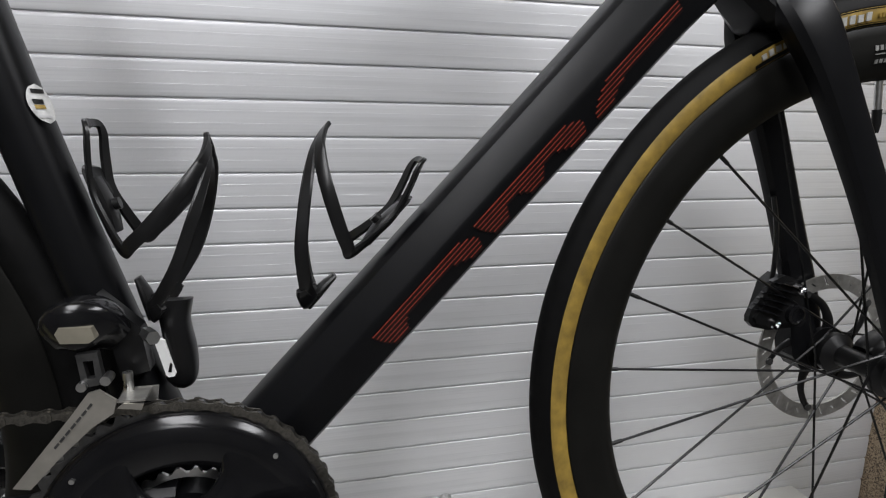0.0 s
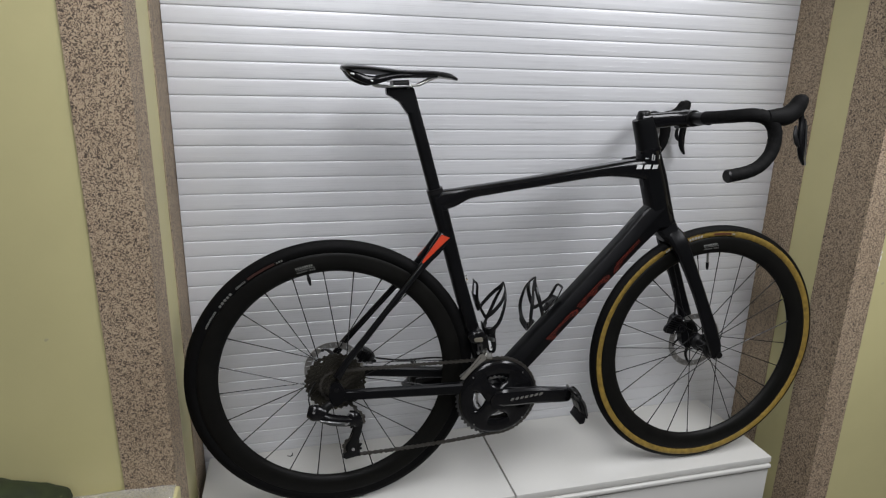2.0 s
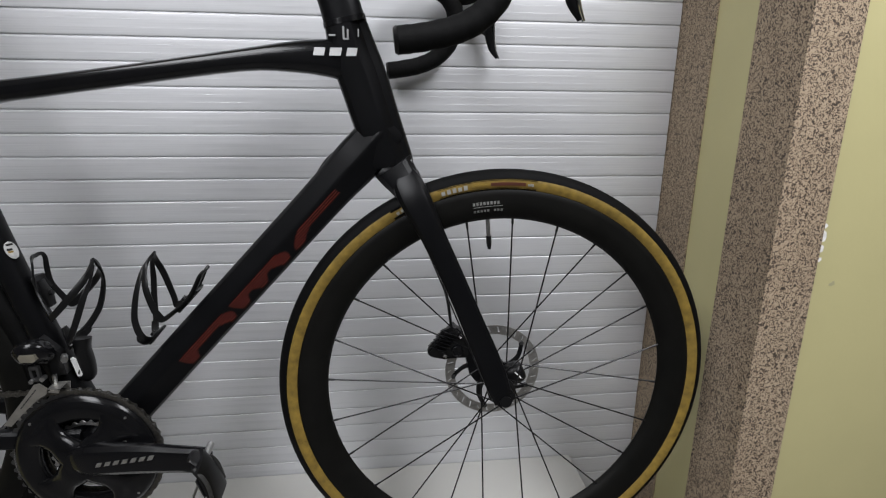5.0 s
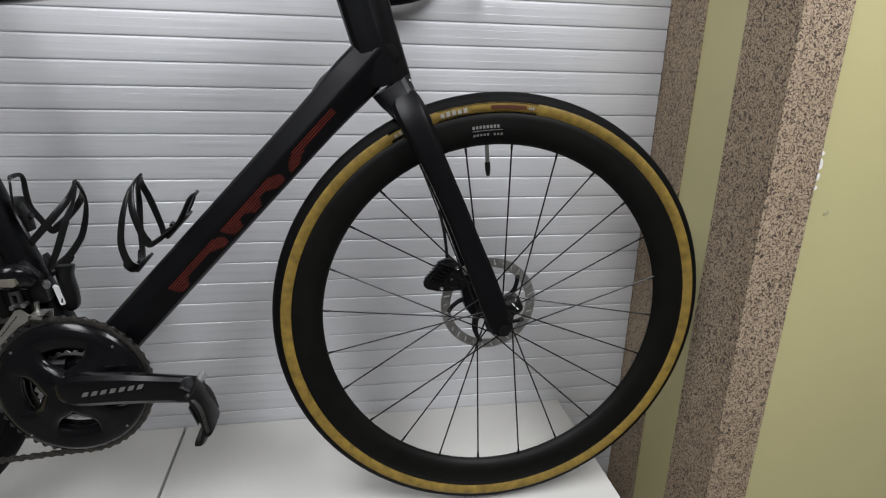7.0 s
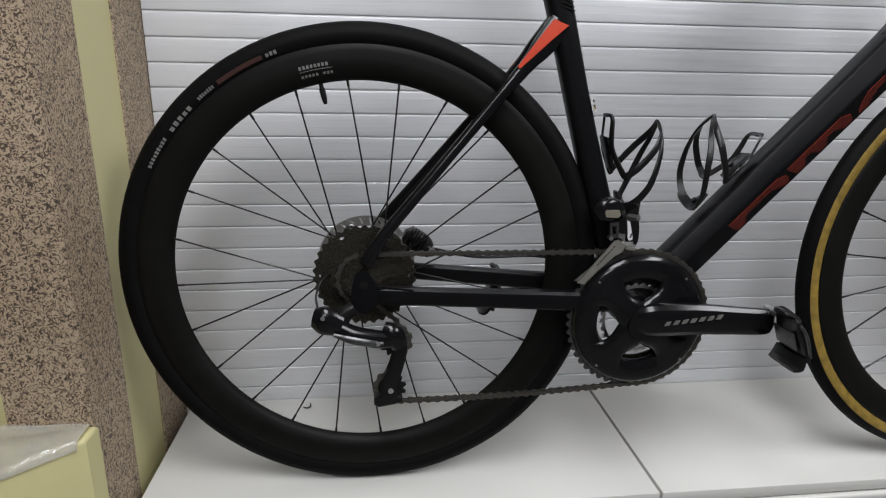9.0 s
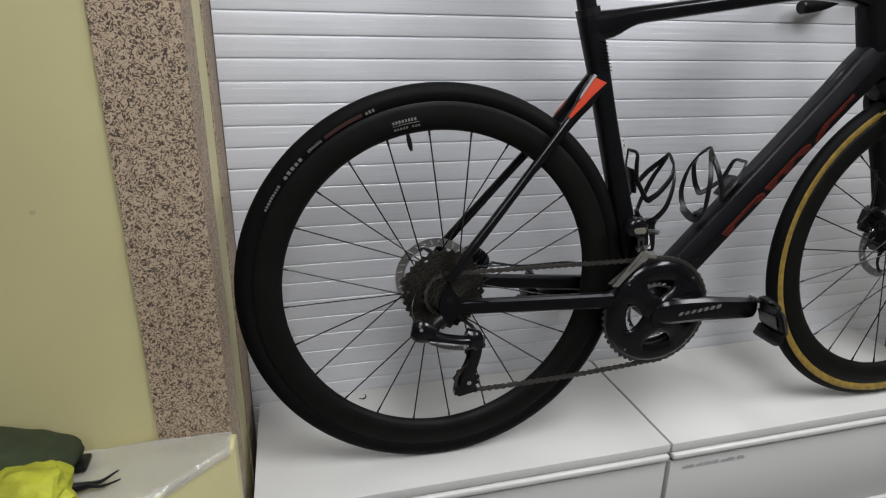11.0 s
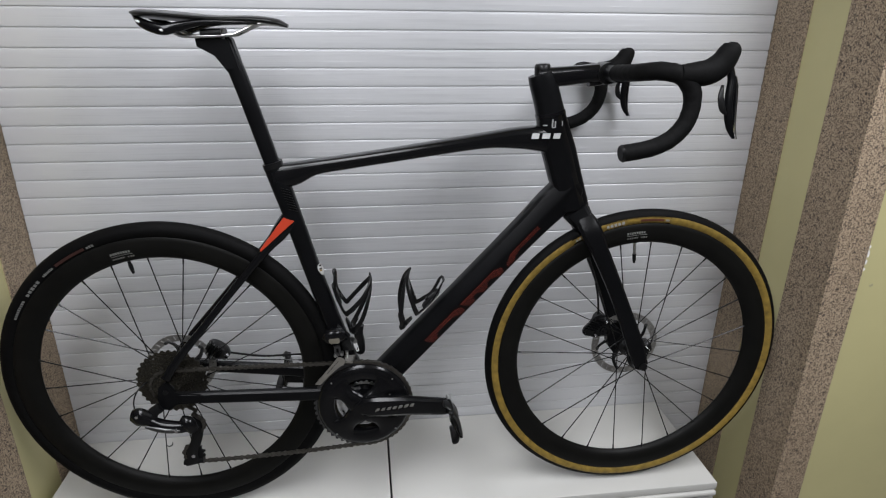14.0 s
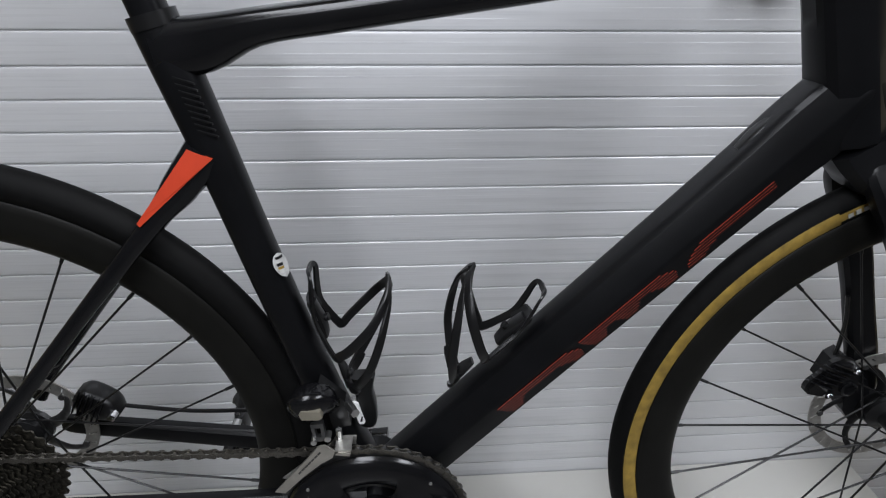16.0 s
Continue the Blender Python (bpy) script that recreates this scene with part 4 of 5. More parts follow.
for s in (-1, 1):
    bar = part("handlebar_half", taped(bmesh.new(), [HB(0.378, 1.5998, s * 0.070), HB(0.379, 1.6008, s * 0.12), HB(0.385, 1.6028, s * 0.160), HB(0.405, 1.6048, s * 0.186), HB(0.432, 1.5988, s * 0.196), HB(0.4495, 1.5798, s * 0.200), HB(0.4535, 1.5538, s * 0.203), HB(0.4450, 1.5248, s * 0.206), HB(0.424, 1.5018, s * 0.208), HB(0.397, 1.4888, s * 0.210), HB(0.367, 1.4823, s * 0.211), HB(0.343, 1.4790, s * 0.212)], [0.0142] * 3 + [0.0146] * 3 + [0.0138] * 6), TAPE, bike, "black taped drop handlebar half")
    part("bar_plug", loft(bmesh.new(), [HB(0.3435, 1.4791, s * 0.212), HB(0.340, 1.4787, s * 0.212)], [0.0145, 0.012], n=16, k=1), PLASTIC, bar)
    hood = part("brake_hood", loft(bmesh.new(), [HB(0.432, 1.5998, s * 0.197), HB(0.452, 1.6008, s * 0.200), HB(0.474, 1.6038, s * 0.201), HB(0.493, 1.6160, s * 0.201), HB(0.503, 1.6322, s * 0.201), HB(0.508, 1.6428, s * 0.200), HB(0.509, 1.6485, s * 0.200)], [0.0155, 0.0185, 0.0200, 0.0195, 0.0175, 0.0135, 0.005], [0.0155, 0.0170, 0.0175, 0.0165, 0.0160, 0.0125, 0.005], n=18, k=5), TAPE, bike, "black rubber brake hood")
    lever = part("brake_lever", loft(bmesh.new(), [HB(0.5065, 1.6118, s * 0.203), HB(0.5115, 1.5938, s * 0.205), HB(0.510, 1.5688, s * 0.209), HB(0.511, 1.5418, s * 0.212), HB(0.5165, 1.5188, s * 0.213), HB(0.5265, 1.5018, s * 0.212)], [0.0066, 0.0060, 0.0066, 0.0068, 0.0055, 0.0025], [0.006, 0.006, 0.0065, 0.006, 0.005, 0.003], n=14, k=5), FRAME, hood, "satin black brake lever blade")
    bm = loft(bmesh.new(), [HB(0.5155, 1.5978, s * 0.206), HB(0.5185, 1.5788, s * 0.209), HB(0.5195, 1.5488, s * 0.213), HB(0.5225, 1.5188, s * 0.214), HB(0.530, 1.5008, s * 0.213)], [0.0020, 0.0030, 0.0028, 0.0030, 0.0018], [0.0062, 0.0066, 0.0062, 0.0055, 0.003], n=10, k=5)
    part("lever_edge", bm, CHROME, hood, "polished lever edge")
    bm = loft(bmesh.new(), [HB(0.498, 1.5838, s * 0.206), HB(0.495, 1.5658, s * 0.211), HB(0.499, 1.5488, s * 0.214), HB(0.506, 1.5388, s * 0.214)], [0.002, 0.0050, 0.0055, 0.002], [0.0035, 0.0035, 0.0035, 0.0025], n=10, k=4)
    part("shift_button", bm, PLASTIC, hood, "black shift paddle")

# drivetrain
CX, CZ = BB[0], BB[1] - 0.007
crankset = part("crankset", lathe(bmesh.new(), [(0.022, -0.072), (0.024, -0.066), (0.024, -0.046), (0.008, -0.046), (0.008, -0.072)], n=28), GLOSS, bike, "gloss black crankset with two chainrings")
crankset.location = (CX, 0, CZ)
part("outer_chainring", gear(bmesh.new(), 0.1025, 50, 0.082, -0.0475, -0.0440), DARK_STEEL, crankset, "dark toothed outer chainring", smooth=False)
part("inner_chainring", gear(bmesh.new(), 0.0705, 34, 0.057, -0.0400, -0.0372), COG, crankset, "dark toothed inner chainring", smooth=False)
part("scalloped_ring", gear(bmesh.new(), 0.0520, 28, 0.0455, -0.0425, -0.0402, depth=0.0032), STEEL, crankset, "scalloped steel inner ring edge", smooth=False)
part("ring_cover", lathe(bmesh.new(), [(0.0925, -0.0476), (0.0955, -0.0500), (0.0945, -0.0525), (0.088, -0.0565), (0.078, -0.0585), (0.067, -0.0578), (0.0615, -0.0549), (0.0595, -0.0500), (0.0605, -0.0440), (0.086, -0.0440)], n=96), GLOSS, crankset, "gloss black hollow chainring face")
for deg in (46, 137, 228, 318):
    c, s_ = math.cos(radians(deg)), math.sin(radians(deg))
    part("spider_arm", loft(bmesh.new(), [(0.008 * c, -0.060, 0.008 * s_), (0.026 * c, -0.0595, 0.026 * s_), (0.042 * c, -0.0575, 0.042 * s_), (0.056 * c, -0.0560, 0.056 * s_), (0.068 * c, -0.0555, 0.068 * s_), (0.078 * c, -0.0550, 0.078 * s_)], [0.025, 0.0215, 0.0178, 0.0205, 0.0310, 0.0380], [0.0115, 0.0100, 0.0082, 0.0066, 0.0050, 0.0030], n=24, power=2.2, k=5), GLOSS, crankset)
    bm = bmesh.new()
    rod(bm, (0.0865 * c, -0.050, 0.0865 * s_), (0.0865 * c, -0.0580, 0.0865 * s_), 0.0018, 8)
    part("ring_pin", bm, STEEL, crankset, "small steel pin")
    bm = bmesh.new()
    rod(bm, (0.063 * c, -0.045, 0.063 * s_), (0.063 * c, -0.036, 0.063 * s_), 0.0045, 10)
    part("ring_bolt", bm, STEEL, crankset, "steel chainring bolt")
arm = part("crank_arm", faceted(bmesh.new(), [(-0.020, -0.064, 0.003), (0.000, -0.0665, 0.006), (0.024, -0.0690, 0.0085), (0.074, -0.0730, 0.0095), (0.120, -0.0770, 0.0080), (0.158, -0.0810, 0.007), (0.172, -0.0820, 0.007), (0.178, -0.0820, 0.007)], [0.010, 0.0205, 0.0228, 0.0218, 0.0200, 0.0188, 0.0170, 0.011], [0.004, 0.0095, 0.0118, 0.0105, 0.0086, 0.0076, 0.0066, 0.004], BLADE, k=5), GLOSS, crankset, "gloss black crank arm with bevelled edges", sharp=22)
bm = bmesh.new()
x = 0.022
for i in range(7):
    yy = -0.0814 - (x - 0.022) * 0.075
    z0 = 0.0030 + (x - 0.022) * 0.150
    z1 = z0 + 0.0060
    plate(bm, [(x + z0 * 0.5, z0), (x + 0.0070 + z0 * 0.5, z0 + 0.0010), (x + 0.0070 + z1 * 0.5, z1 + 0.0010), (x + z1 * 0.5, z1)], yy - 0.0004, yy + 0.002)
    x += 0.0108
part("arm_lettering", bm, ROTOR, crankset, "silver lettering as plain bars", smooth=False)
part("far_crank_arm", loft(bmesh.new(), [(0.012, 0.066, 0.0), (-0.05, 0.068, -0.002), (-0.12, 0.076, -0.004), (-0.176, 0.082, -0.006)], [0.021, 0.017, 0.0145, 0.012], [0.011, 0.009, 0.008, 0.007], n=16, power=3.0, k=4), GLOSS, crankset)


def pedal(s, x, z, lean):
    """A road clip pedal that hangs from its axle."""
    m = pose(CX + x, s * 0.116, CZ + z, 0, lean, 0) @ Matrix.Diagonal((0.78, 0.95, 0.80, 1))
    body = part("pedal", loft(bmesh.new(), [(0, -0.006, 0.012), (0.001, 0, -0.012), (0.002, 0, -0.045), (0.001, 0, -0.066)], [0.0085, 0.0095, 0.0075, 0.006], [0.022, 0.024, 0.029, 0.031], n=16, power=3.0, k=4), PLASTIC, bike, "black road clip pedal", tilt=m)
    bm = loft(bmesh.new(), [(-0.004, 0, -0.058), (-0.014, 0, -0.072), (-0.026, 0, -0.074)], [0.0055, 0.0075, 0.004], [0.031, 0.033, 0.029], n=14, power=3.0, k=4)
    part("rear_catch", bm, PLASTIC, body)
    part("front_hook", loft(bmesh.new(), [(0.001, 0, 0.010), (-0.008, 0, 0.020), (-0.013, 0, 0.017)], [0.005, 0.0045, 0.003], [0.018, 0.014, 0.010], n=12, k=4), PLASTIC, body)
    part("pad", box(bmesh.new(), -0.0105, -0.0078, -0.022, 0.022, -0.046, -0.012, 0.001), DARK_STEEL if s < 0 else PLASTIC, body, "scuffed metal foot plate")
    bm = bmesh.new()
    rod(bm, (0, s * -0.048, 0), (0, s * 0.020, 0), 0.0062, 12)
    part("pedal_axle", bm, STEEL, body, "steel pedal axle")
    for q in (-1, 1):
        part("side_rib", loft(bmesh.new(), [(-0.002, q * 0.021, 0.010), (0.008, q * 0.026, -0.020), (0.004, q * 0.030, -0.058)], [0.0028, 0.0035, 0.0028], [0.003, 0.003, 0.003], n=8, k=4), DARK_STEEL, body, "scuffed edge")
    return body


pedal(-1, 0.174, 0.023, -20)
pedal(1, -0.176, 0.018, 8)

# cassette
cassette = part("cassette", lathe(bmesh.new(), [(0.020, -0.052), (0.020, -0.020), (0.012, -0.020), (0.012, -0.052)], n=24), DARK_STEEL, bike, "many-cog cassette")
cassette.location = (RH[0], 0, RH[1])
for i, t in enumerate((34, 30, 27, 24, 21, 19, 17, 15, 14, 13, 12)):
    r = t * 0.00202 + 0.0016
    hs = []
    if t > 20:
        for j in range(6):
            a = 2 * math.pi * j / 6 + 0.2 * i
            hs.append(ring_pts((r - 0.013) * math.cos(a), (r - 0.013) * math.sin(a), 0.0045, 8))
    y = -0.0235 - i * 0.0032
    part("cog", gear(bmesh.new(), r, t, 0.019 if t > 14 else 0.012, y - 0.0016, y, depth=0.0036, holes=hs), COG, cassette, smooth=False)
part("lock_ring", lathe(bmesh.new(), [(0.015, -0.0585), (0.015, -0.056), (0.008, -0.056), (0.008, -0.0585)], n=24), DARK_STEEL, cassette)
bm = bmesh.new()
plate(bm, [(-0.405, 0.9935 - G), (-0.452, 0.9990 - G), (-0.468, 1.0230 - G), (-0.482, 1.0120 - G), (-0.487, 0.9880 - G), (-0.482, 0.9640 - G), (-0.468, 0.9610 - G), (-0.452, 0.9735 - G), (-0.405, 0.9735 - G)], -0.0672, -0.0590)
part("dropout", bm, FRAME, bike, smooth=False)
part("rear_axle_end", loft(bmesh.new(), [(RH[0], -0.064, RH[1]), (RH[0], -0.0685, RH[1])], 0.0055, n=16, side=(0, 0, 1), k=1), PLASTIC, bike)

# rear derailleur
mech = part("rear_derailleur", loft(bmesh.new(), [P(-0.500, 0.946, -0.080), P(-0.480, 0.938, -0.083), P(-0.452, 0.932, -0.083), P(-0.432, 0.930, -0.080)], [0.0105, 0.0110, 0.0115, 0.010], [0.010, 0.011, 0.010, 0.009], n=16, power=2.8, k=4), GLOSS, bike, "gloss black electronic rear derailleur")
part("motor_pod", loft(bmesh.new(), [P(-0.534, 0.962, -0.079), P(-0.521, 0.959, -0.081), P(-0.499, 0.951, -0.081)], [0.013, 0.0195, 0.0150], [0.009, 0.0115, 0.0105], n=16, k=4), GLOSS, mech, "rounded gloss black motor pod")
part("mount_knuckle", loft(bmesh.new(), [P(-0.482, 0.972, -0.072), P(-0.497, 0.962, -0.075), P(-0.500, 0.945, -0.078)], [0.010, 0.011, 0.010], [0.008, 0.008, 0.008], n=14, k=4), PLASTIC, mech)
part("outer_link", loft(bmesh.new(), [P(-0.508, 0.943, -0.0925), P(-0.485, 0.936, -0.0945), P(-0.460, 0.931, -0.0945), P(-0.445, 0.930, -0.0925)], [0.0025, 0.0052, 0.0048, 0.0020], [0.002, 0.003, 0.003, 0.002], n=10, k=4), DARK_STEEL, mech, "polished outer link edge")
part("lower_knuckle", loft(bmesh.new(), [P(-0.446, 0.944, -0.078), P(-0.432, 0.937, -0.080), P(-0.423, 0.920, -0.079)], [0.011, 0.0145, 0.011], [0.009, 0.012, 0.009], n=16, k=4), GLOSS, mech)
for y in (-0.066, -0.0505):
    part("cage_plate", loft(bmesh.new(), [P(-0.432, 0.932, y), P(-0.424, 0.912, y), P(-0.428, 0.885, y), P(-0.438, 0.858, y), P(-0.441, 0.839, y), P(-0.456, 0.8295, y)], [0.010, 0.0105, 0.0095, 0.0105, 0.0115, 0.006], 0.0012, n=12, power=2.6, k=4), PLASTIC, mech, "black derailleur cage plate")
part("cage_foot", loft(bmesh.new(), [P(-0.459, 0.830, -0.058), P(-0.442, 0.831, -0.058), P(-0.420, 0.834, -0.058)], [0.005, 0.007, 0.005], [0.008, 0.009, 0.008], n=12, power=3.0, k=4), PLASTIC, mech)
for px, pz in ((-0.430, 0.918), (-0.436, 0.850)):
    part("jockey_wheel", gear(bmesh.new(), 0.0215, 11, 0.006, -0.060, -0.0565, px, pz - G, depth=0.0045), PLASTIC, mech, smooth=False)
for a, b, r, n in (
    (P(-0.436, 0.850, -0.0665), P(-0.436, 0.850, -0.0700), 0.004, 10),
    (P(-0.430, 0.918, -0.0665), P(-0.430, 0.918, -0.0700), 0.004, 10),
    (P(-0.452, 0.931, -0.092), P(-0.452, 0.931, -0.0965), 0.0034, 10),
    (P(-0.521, 0.966, -0.090), P(-0.521, 0.966, -0.0940), 0.003, 10),
):
    part("mech_bolt", rod(bmesh.new(), a, b, r, n), CHROME, mech, "small bright bolt")
part("mech_wire", loft(bmesh.new(), [P(-0.528, 0.970, -0.078), P(-0.531, 0.988, -0.068), P(-0.524, 1.004, -0.052), P(-0.508, 1.008, -0.022), P(-0.495, 1.006, -0.012)], 0.0015, n=8, k=5), PLASTIC, mech)

# front derailleur
fd = part("front_derailleur", loft(bmesh.new(), [P(-0.150, 1.098, -0.040), P(-0.141, 1.1035, -0.042), P(-0.128, 1.1025, -0.038), P(-0.119, 1.093, -0.030)], [0.011, 0.0165, 0.0165, 0.0115], [0.010, 0.0135, 0.0135, 0.010], n=20, power=3.6, k=4), GLOSS, bike, "gloss black electronic front derailleur")
bm = bmesh.new()
plate(bm, xz((-0.1445, 1.1024), (-0.1422, 1.1061), (-0.1245, 1.1055), (-0.1226, 1.0984), (-0.1265, 1.0957), (-0.1420, 1.0963)), -0.0572, -0.050)
part("nameplate", bm, mat_simple("dull_gold_plate", (0.26, 0.24, 0.19), 0.4, 0.6), fd, "dull metal nameplate", smooth=False)
bm = bmesh.new()
plate(bm, xz((-0.1355, 1.0878), (-0.1234, 1.0887), (-0.1213, 1.0679), (-0.1335, 1.0662)), -0.0545, -0.0490, [xz((-0.1319, 1.0835), (-0.1262, 1.0836), (-0.1256, 1.0723), (-0.1302, 1.0722))])
part("swing_link", bm, DARK_STEEL, fd, "grey metal swing link", smooth=False)
for a, b, r, n in (
    (P(-0.1333, 1.0677, -0.049), P(-0.1333, 1.0677, -0.0575), 0.0030, 10),
    (P(-0.1200, 1.0703, -0.046), P(-0.1200, 1.0703, -0.0560), 0.0032, 10),
    (P(-0.1010, 1.0915, -0.030), P(-0.0930, 1.0930, -0.046), 0.0046, 6),
    (P(-0.1110, 1.0700, -0.042), P(-0.1110, 1.0575, -0.042), 0.0032, 10),
):
    part("mech_bolt", rod(bmesh.new(), a, b, r, n), STEEL, fd, "bright steel bolt")
bm = bmesh.new()
plate(bm, xz((-0.1294, 1.0644), (-0.1229, 1.0660), (-0.1136, 1.0584), (-0.1162, 1.0499), (-0.1285, 1.0421), (-0.1473, 1.0248), (-0.1664, 1.0044), (-0.1762, 1.0063), (-0.1557, 1.0313), (-0.1403, 1.0501)), -0.0592, -0.0572)
plate(bm, xz((-0.1141, 1.0530), (-0.1103, 1.0559), (-0.0986, 1.0548), (-0.1001, 1.0508)), -0.0588, -0.0574)
part("outer_cage_plate", bm, mat_simple("warm_silver_plate", (0.44, 0.42, 0.38), 0.34, 0.9), fd, "warm silver outer cage plate", smooth=False)
bm = bmesh.new()
x0, z0 = -0.1500, 1.0300
for i in range(7):
    plate(bm, [(x0, z0 - G), (x0 + 0.0025, z0 + 0.003 - G), (x0 + 0.0015, z0 + 0.0042 - G), (x0 - 0.001, z0 + 0.0012 - G)], -0.0598, -0.0590)
    x0 += 0.0034
    z0 += 0.0040
part("plate_print", bm, DARK_STEEL, fd, "faint lettering as bars", smooth=False)
bm = bmesh.new()
plate(bm, xz((-0.1196, 1.0494), (-0.1152, 1.0576), (-0.0941, 1.0578), (-0.0956, 1.0472), (-0.1110, 1.0486), (-0.1230, 1.0390), (-0.1670, 1.0010), (-0.1730, 1.0030)), -0.0385, -0.0368)
box(bm, -0.1140, -0.0980, -0.0575, -0.0375, 1.0560 - G, 1.0575 - G)
part("inner_cage_plate", bm, ROTOR, fd, "steel inner cage plate", smooth=False)
bm = bmesh.new()
plate(bm, [(-0.128, 1.120 - G), (-0.104, 1.096 - G), (-0.100, 1.066 - G), (-0.118, 1.062 - G)], -0.032, -0.018)
part("fd_mount", bm, PLASTIC, fd, "black braze-on mount", smooth=False)
fd.location = (-0.007, 0, -0.009)


# chain
def chain_path():
    out = []
    rc = 0.0995
    top0, top1 = np.array((RH[0] - 0.0, RH[1] + 0.035)), np.array((CX, CZ + rc))
    n = 40
    for i in range(n):
        out.append(top0 + (top1 - top0) * i / n)
    for i in range(41):
        w = math.pi / 2 - math.pi * i / 40 * 1.02
        out.append(np.array((CX + rc * math.cos(w), CZ + rc * math.sin(w))))
    low1 = np.array((-0.436, 0.829 - G))
    low0 = out[-1]
    for i in range(1, n + 1):
        u = i / n
        out.append(low0 + (low1 - low0) * u + np.array((0, -0.004 * 4 * u * (1 - u))))
    for i in range(1, 12):
        w = -math.pi / 2 - math.pi * i / 12
        out.append(np.array((-0.436 + 0.021 * math.cos(w), 0.850 - G + 0.021 * math.sin(w))))
    for i in range(1, 8):
        w = -math.pi / 2 + math.pi * i / 8
        out.append(np.array((-0.430 + 0.021 * math.cos(w), 0.918 - G + 0.021 * math.sin(w))))
    for i in range(0, 25):
        w = -1.2 - (2 * math.pi - 1.2 - math.pi / 2) * i / 24
        out.append(np.array((RH[0] + 0.035 * math.cos(w), RH[1] + 0.035 * math.sin(w))))
    return out


def chain_y(x):
    return float(np.interp(x, [-0.46, -0.40, -0.17, -0.11], [-0.0440, -0.0440, -0.0465, -0.0457]))


path = chain_path()
lens = [0.0]
for a, b in zip(path, path[1:]):
    lens.append(lens[-1] + np.linalg.norm(b - a))
PITCH_C = 0.0127
count = int(lens[-1] / PITCH_C)
xs, zs = [p[0] for p in path], [p[1] for p in path]
nodes = [np.array((np.interp(i * PITCH_C, lens, xs), np.interp(i * PITCH_C, lens, zs))) for i in range(count + 1)]
pins = bmesh.new()
links = []
for i in range(count):
    a, b = nodes[i], nodes[i + 1]
    low = i * PITCH_C > lens[80] + 0.02
    y = (-0.0457 + (-0.058 + 0.0457) * min(1, max(0, (CX - a[0]) / 0.34))) if low and a[1] < 0.27 else chain_y(a[0])
    rod(pins, (a[0], y - 0.0038, a[1]), (a[0], y + 0.0038, a[1]), 0.0022, 8)
    links.append((a, (b - a) / np.linalg.norm(b - a), y))
chain = part("chain", pins, CHAIN, bike, "oily grey bicycle chain", smooth=False)
half = [(-0.0040, 0.0), (-0.0032, 0.0028), (-0.0008, 0.0037), (0.0026, 0.0028), (0.00635, 0.0020)]
prof = half + [(PITCH_C - u, w) for u, w in half[-2::-1]]
outline = prof + [(u, -w) for u, w in prof[-2:0:-1]]
shared = []
for off in (0.0021, 0.0030):
    bm = bmesh.new()
    for q in (-1, 1):
        f1 = [bm.verts.new((u, q * off - 0.0005, w)) for u, w in outline]
        f2 = [bm.verts.new((u, q * off + 0.0005, w)) for u, w in outline]
        bm.faces.new(f1)
        bm.faces.new(f2[::-1])
        for n in range(len(outline)):
            o = (n + 1) % len(outline)
            bm.faces.new((f1[n], f1[o], f2[o], f2[n]))
    bmesh.ops.recalc_face_normals(bm, faces=bm.faces[:])
    me = bpy.data.meshes.new("link")
    bm.to_mesh(me)
    bm.free()
    me.materials.append(CHAIN)
    shared.append(me)
for i, (a, d, y) in enumerate(links):
    link = new("link", shared[i % 2])
    link.parent = chain
    link.matrix_local = Matrix(((d[0], 0, -d[1], a[0]), (0, 1, 0, y), (d[1], 0, d[0], a[1]), (0, 0, 0, 1)))


# brakes
def caliper(name, cx, cz, ang, scale, label):
    m = pose(cx, 0.047, cz, 0, ang, 0)
    c = part(name, loft(bmesh.new(), [(-0.030 * scale, 0, 0), (-0.020 * scale, 0, 0.001), (0.006 * scale, 0, 0.002), (0.022 * scale, 0, 0.0)], [0.007, 0.0155, 0.0165, 0.008], [0.012, 0.016, 0.016, 0.012], n=16, power=2.8, k=4), PLASTIC, bike, label, tilt=m)
    bm = bmesh.new()
    for i in range(6):
        x = (-0.022 + i * 0.0056) * scale
        loft(bm, [(x, -0.019, -0.010), (x - 0.003, -0.019, 0.004), (x - 0.006, -0.017, 0.020)], [0.0011, 0.0013, 0.0010], [0.003, 0.004, 0.003], n=6, k=3)
    part("cooling_fins", bm, GLOSS, c, "black cooling fins")
    for bx, bz in ((0.016, 0.008), (-0.012, -0.013)):
        part("caliper_bolt", rod(bmesh.new(), (bx, -0.012, bz), (bx, -0.021, bz), 0.0044, 12), CHROME, c, "bright caliper bolt")
    return c


# front caliper: a finned block with two bolts and a piston cap
bm = plate(bmesh.new(), xz((0.4020, 1.0455), (0.4052, 1.0535), (0.4169, 1.0660), (0.4240, 1.0780), (0.4375, 1.0835), (0.4493, 1.0800), (0.4592, 1.0680), (0.4641, 1.0500), (0.4664, 1.0370), (0.4619, 1.0320), (0.4249, 1.0310), (0.4079, 1.0350), (0.4025, 1.0400)), 0.0240, 0.0300)
plate(bm, xz((0.4061, 1.0450), (0.4204, 1.0640), (0.4294, 1.0760), (0.4475, 1.0765), (0.4560, 1.0660), (0.4619, 1.0400), (0.4249, 1.0350), (0.4088, 1.0390)), 0.0205, 0.0242)
plate(bm, xz((0.4276, 1.0440), (0.4349, 1.0720), (0.4456, 1.0800), (0.4601, 1.0660), (0.4655, 1.0380), (0.4385, 1.0340)), 0.0298, 0.0560)
cal = part("front_caliper", bm, PLASTIC, bike, "black finned front brake caliper", smooth=False)
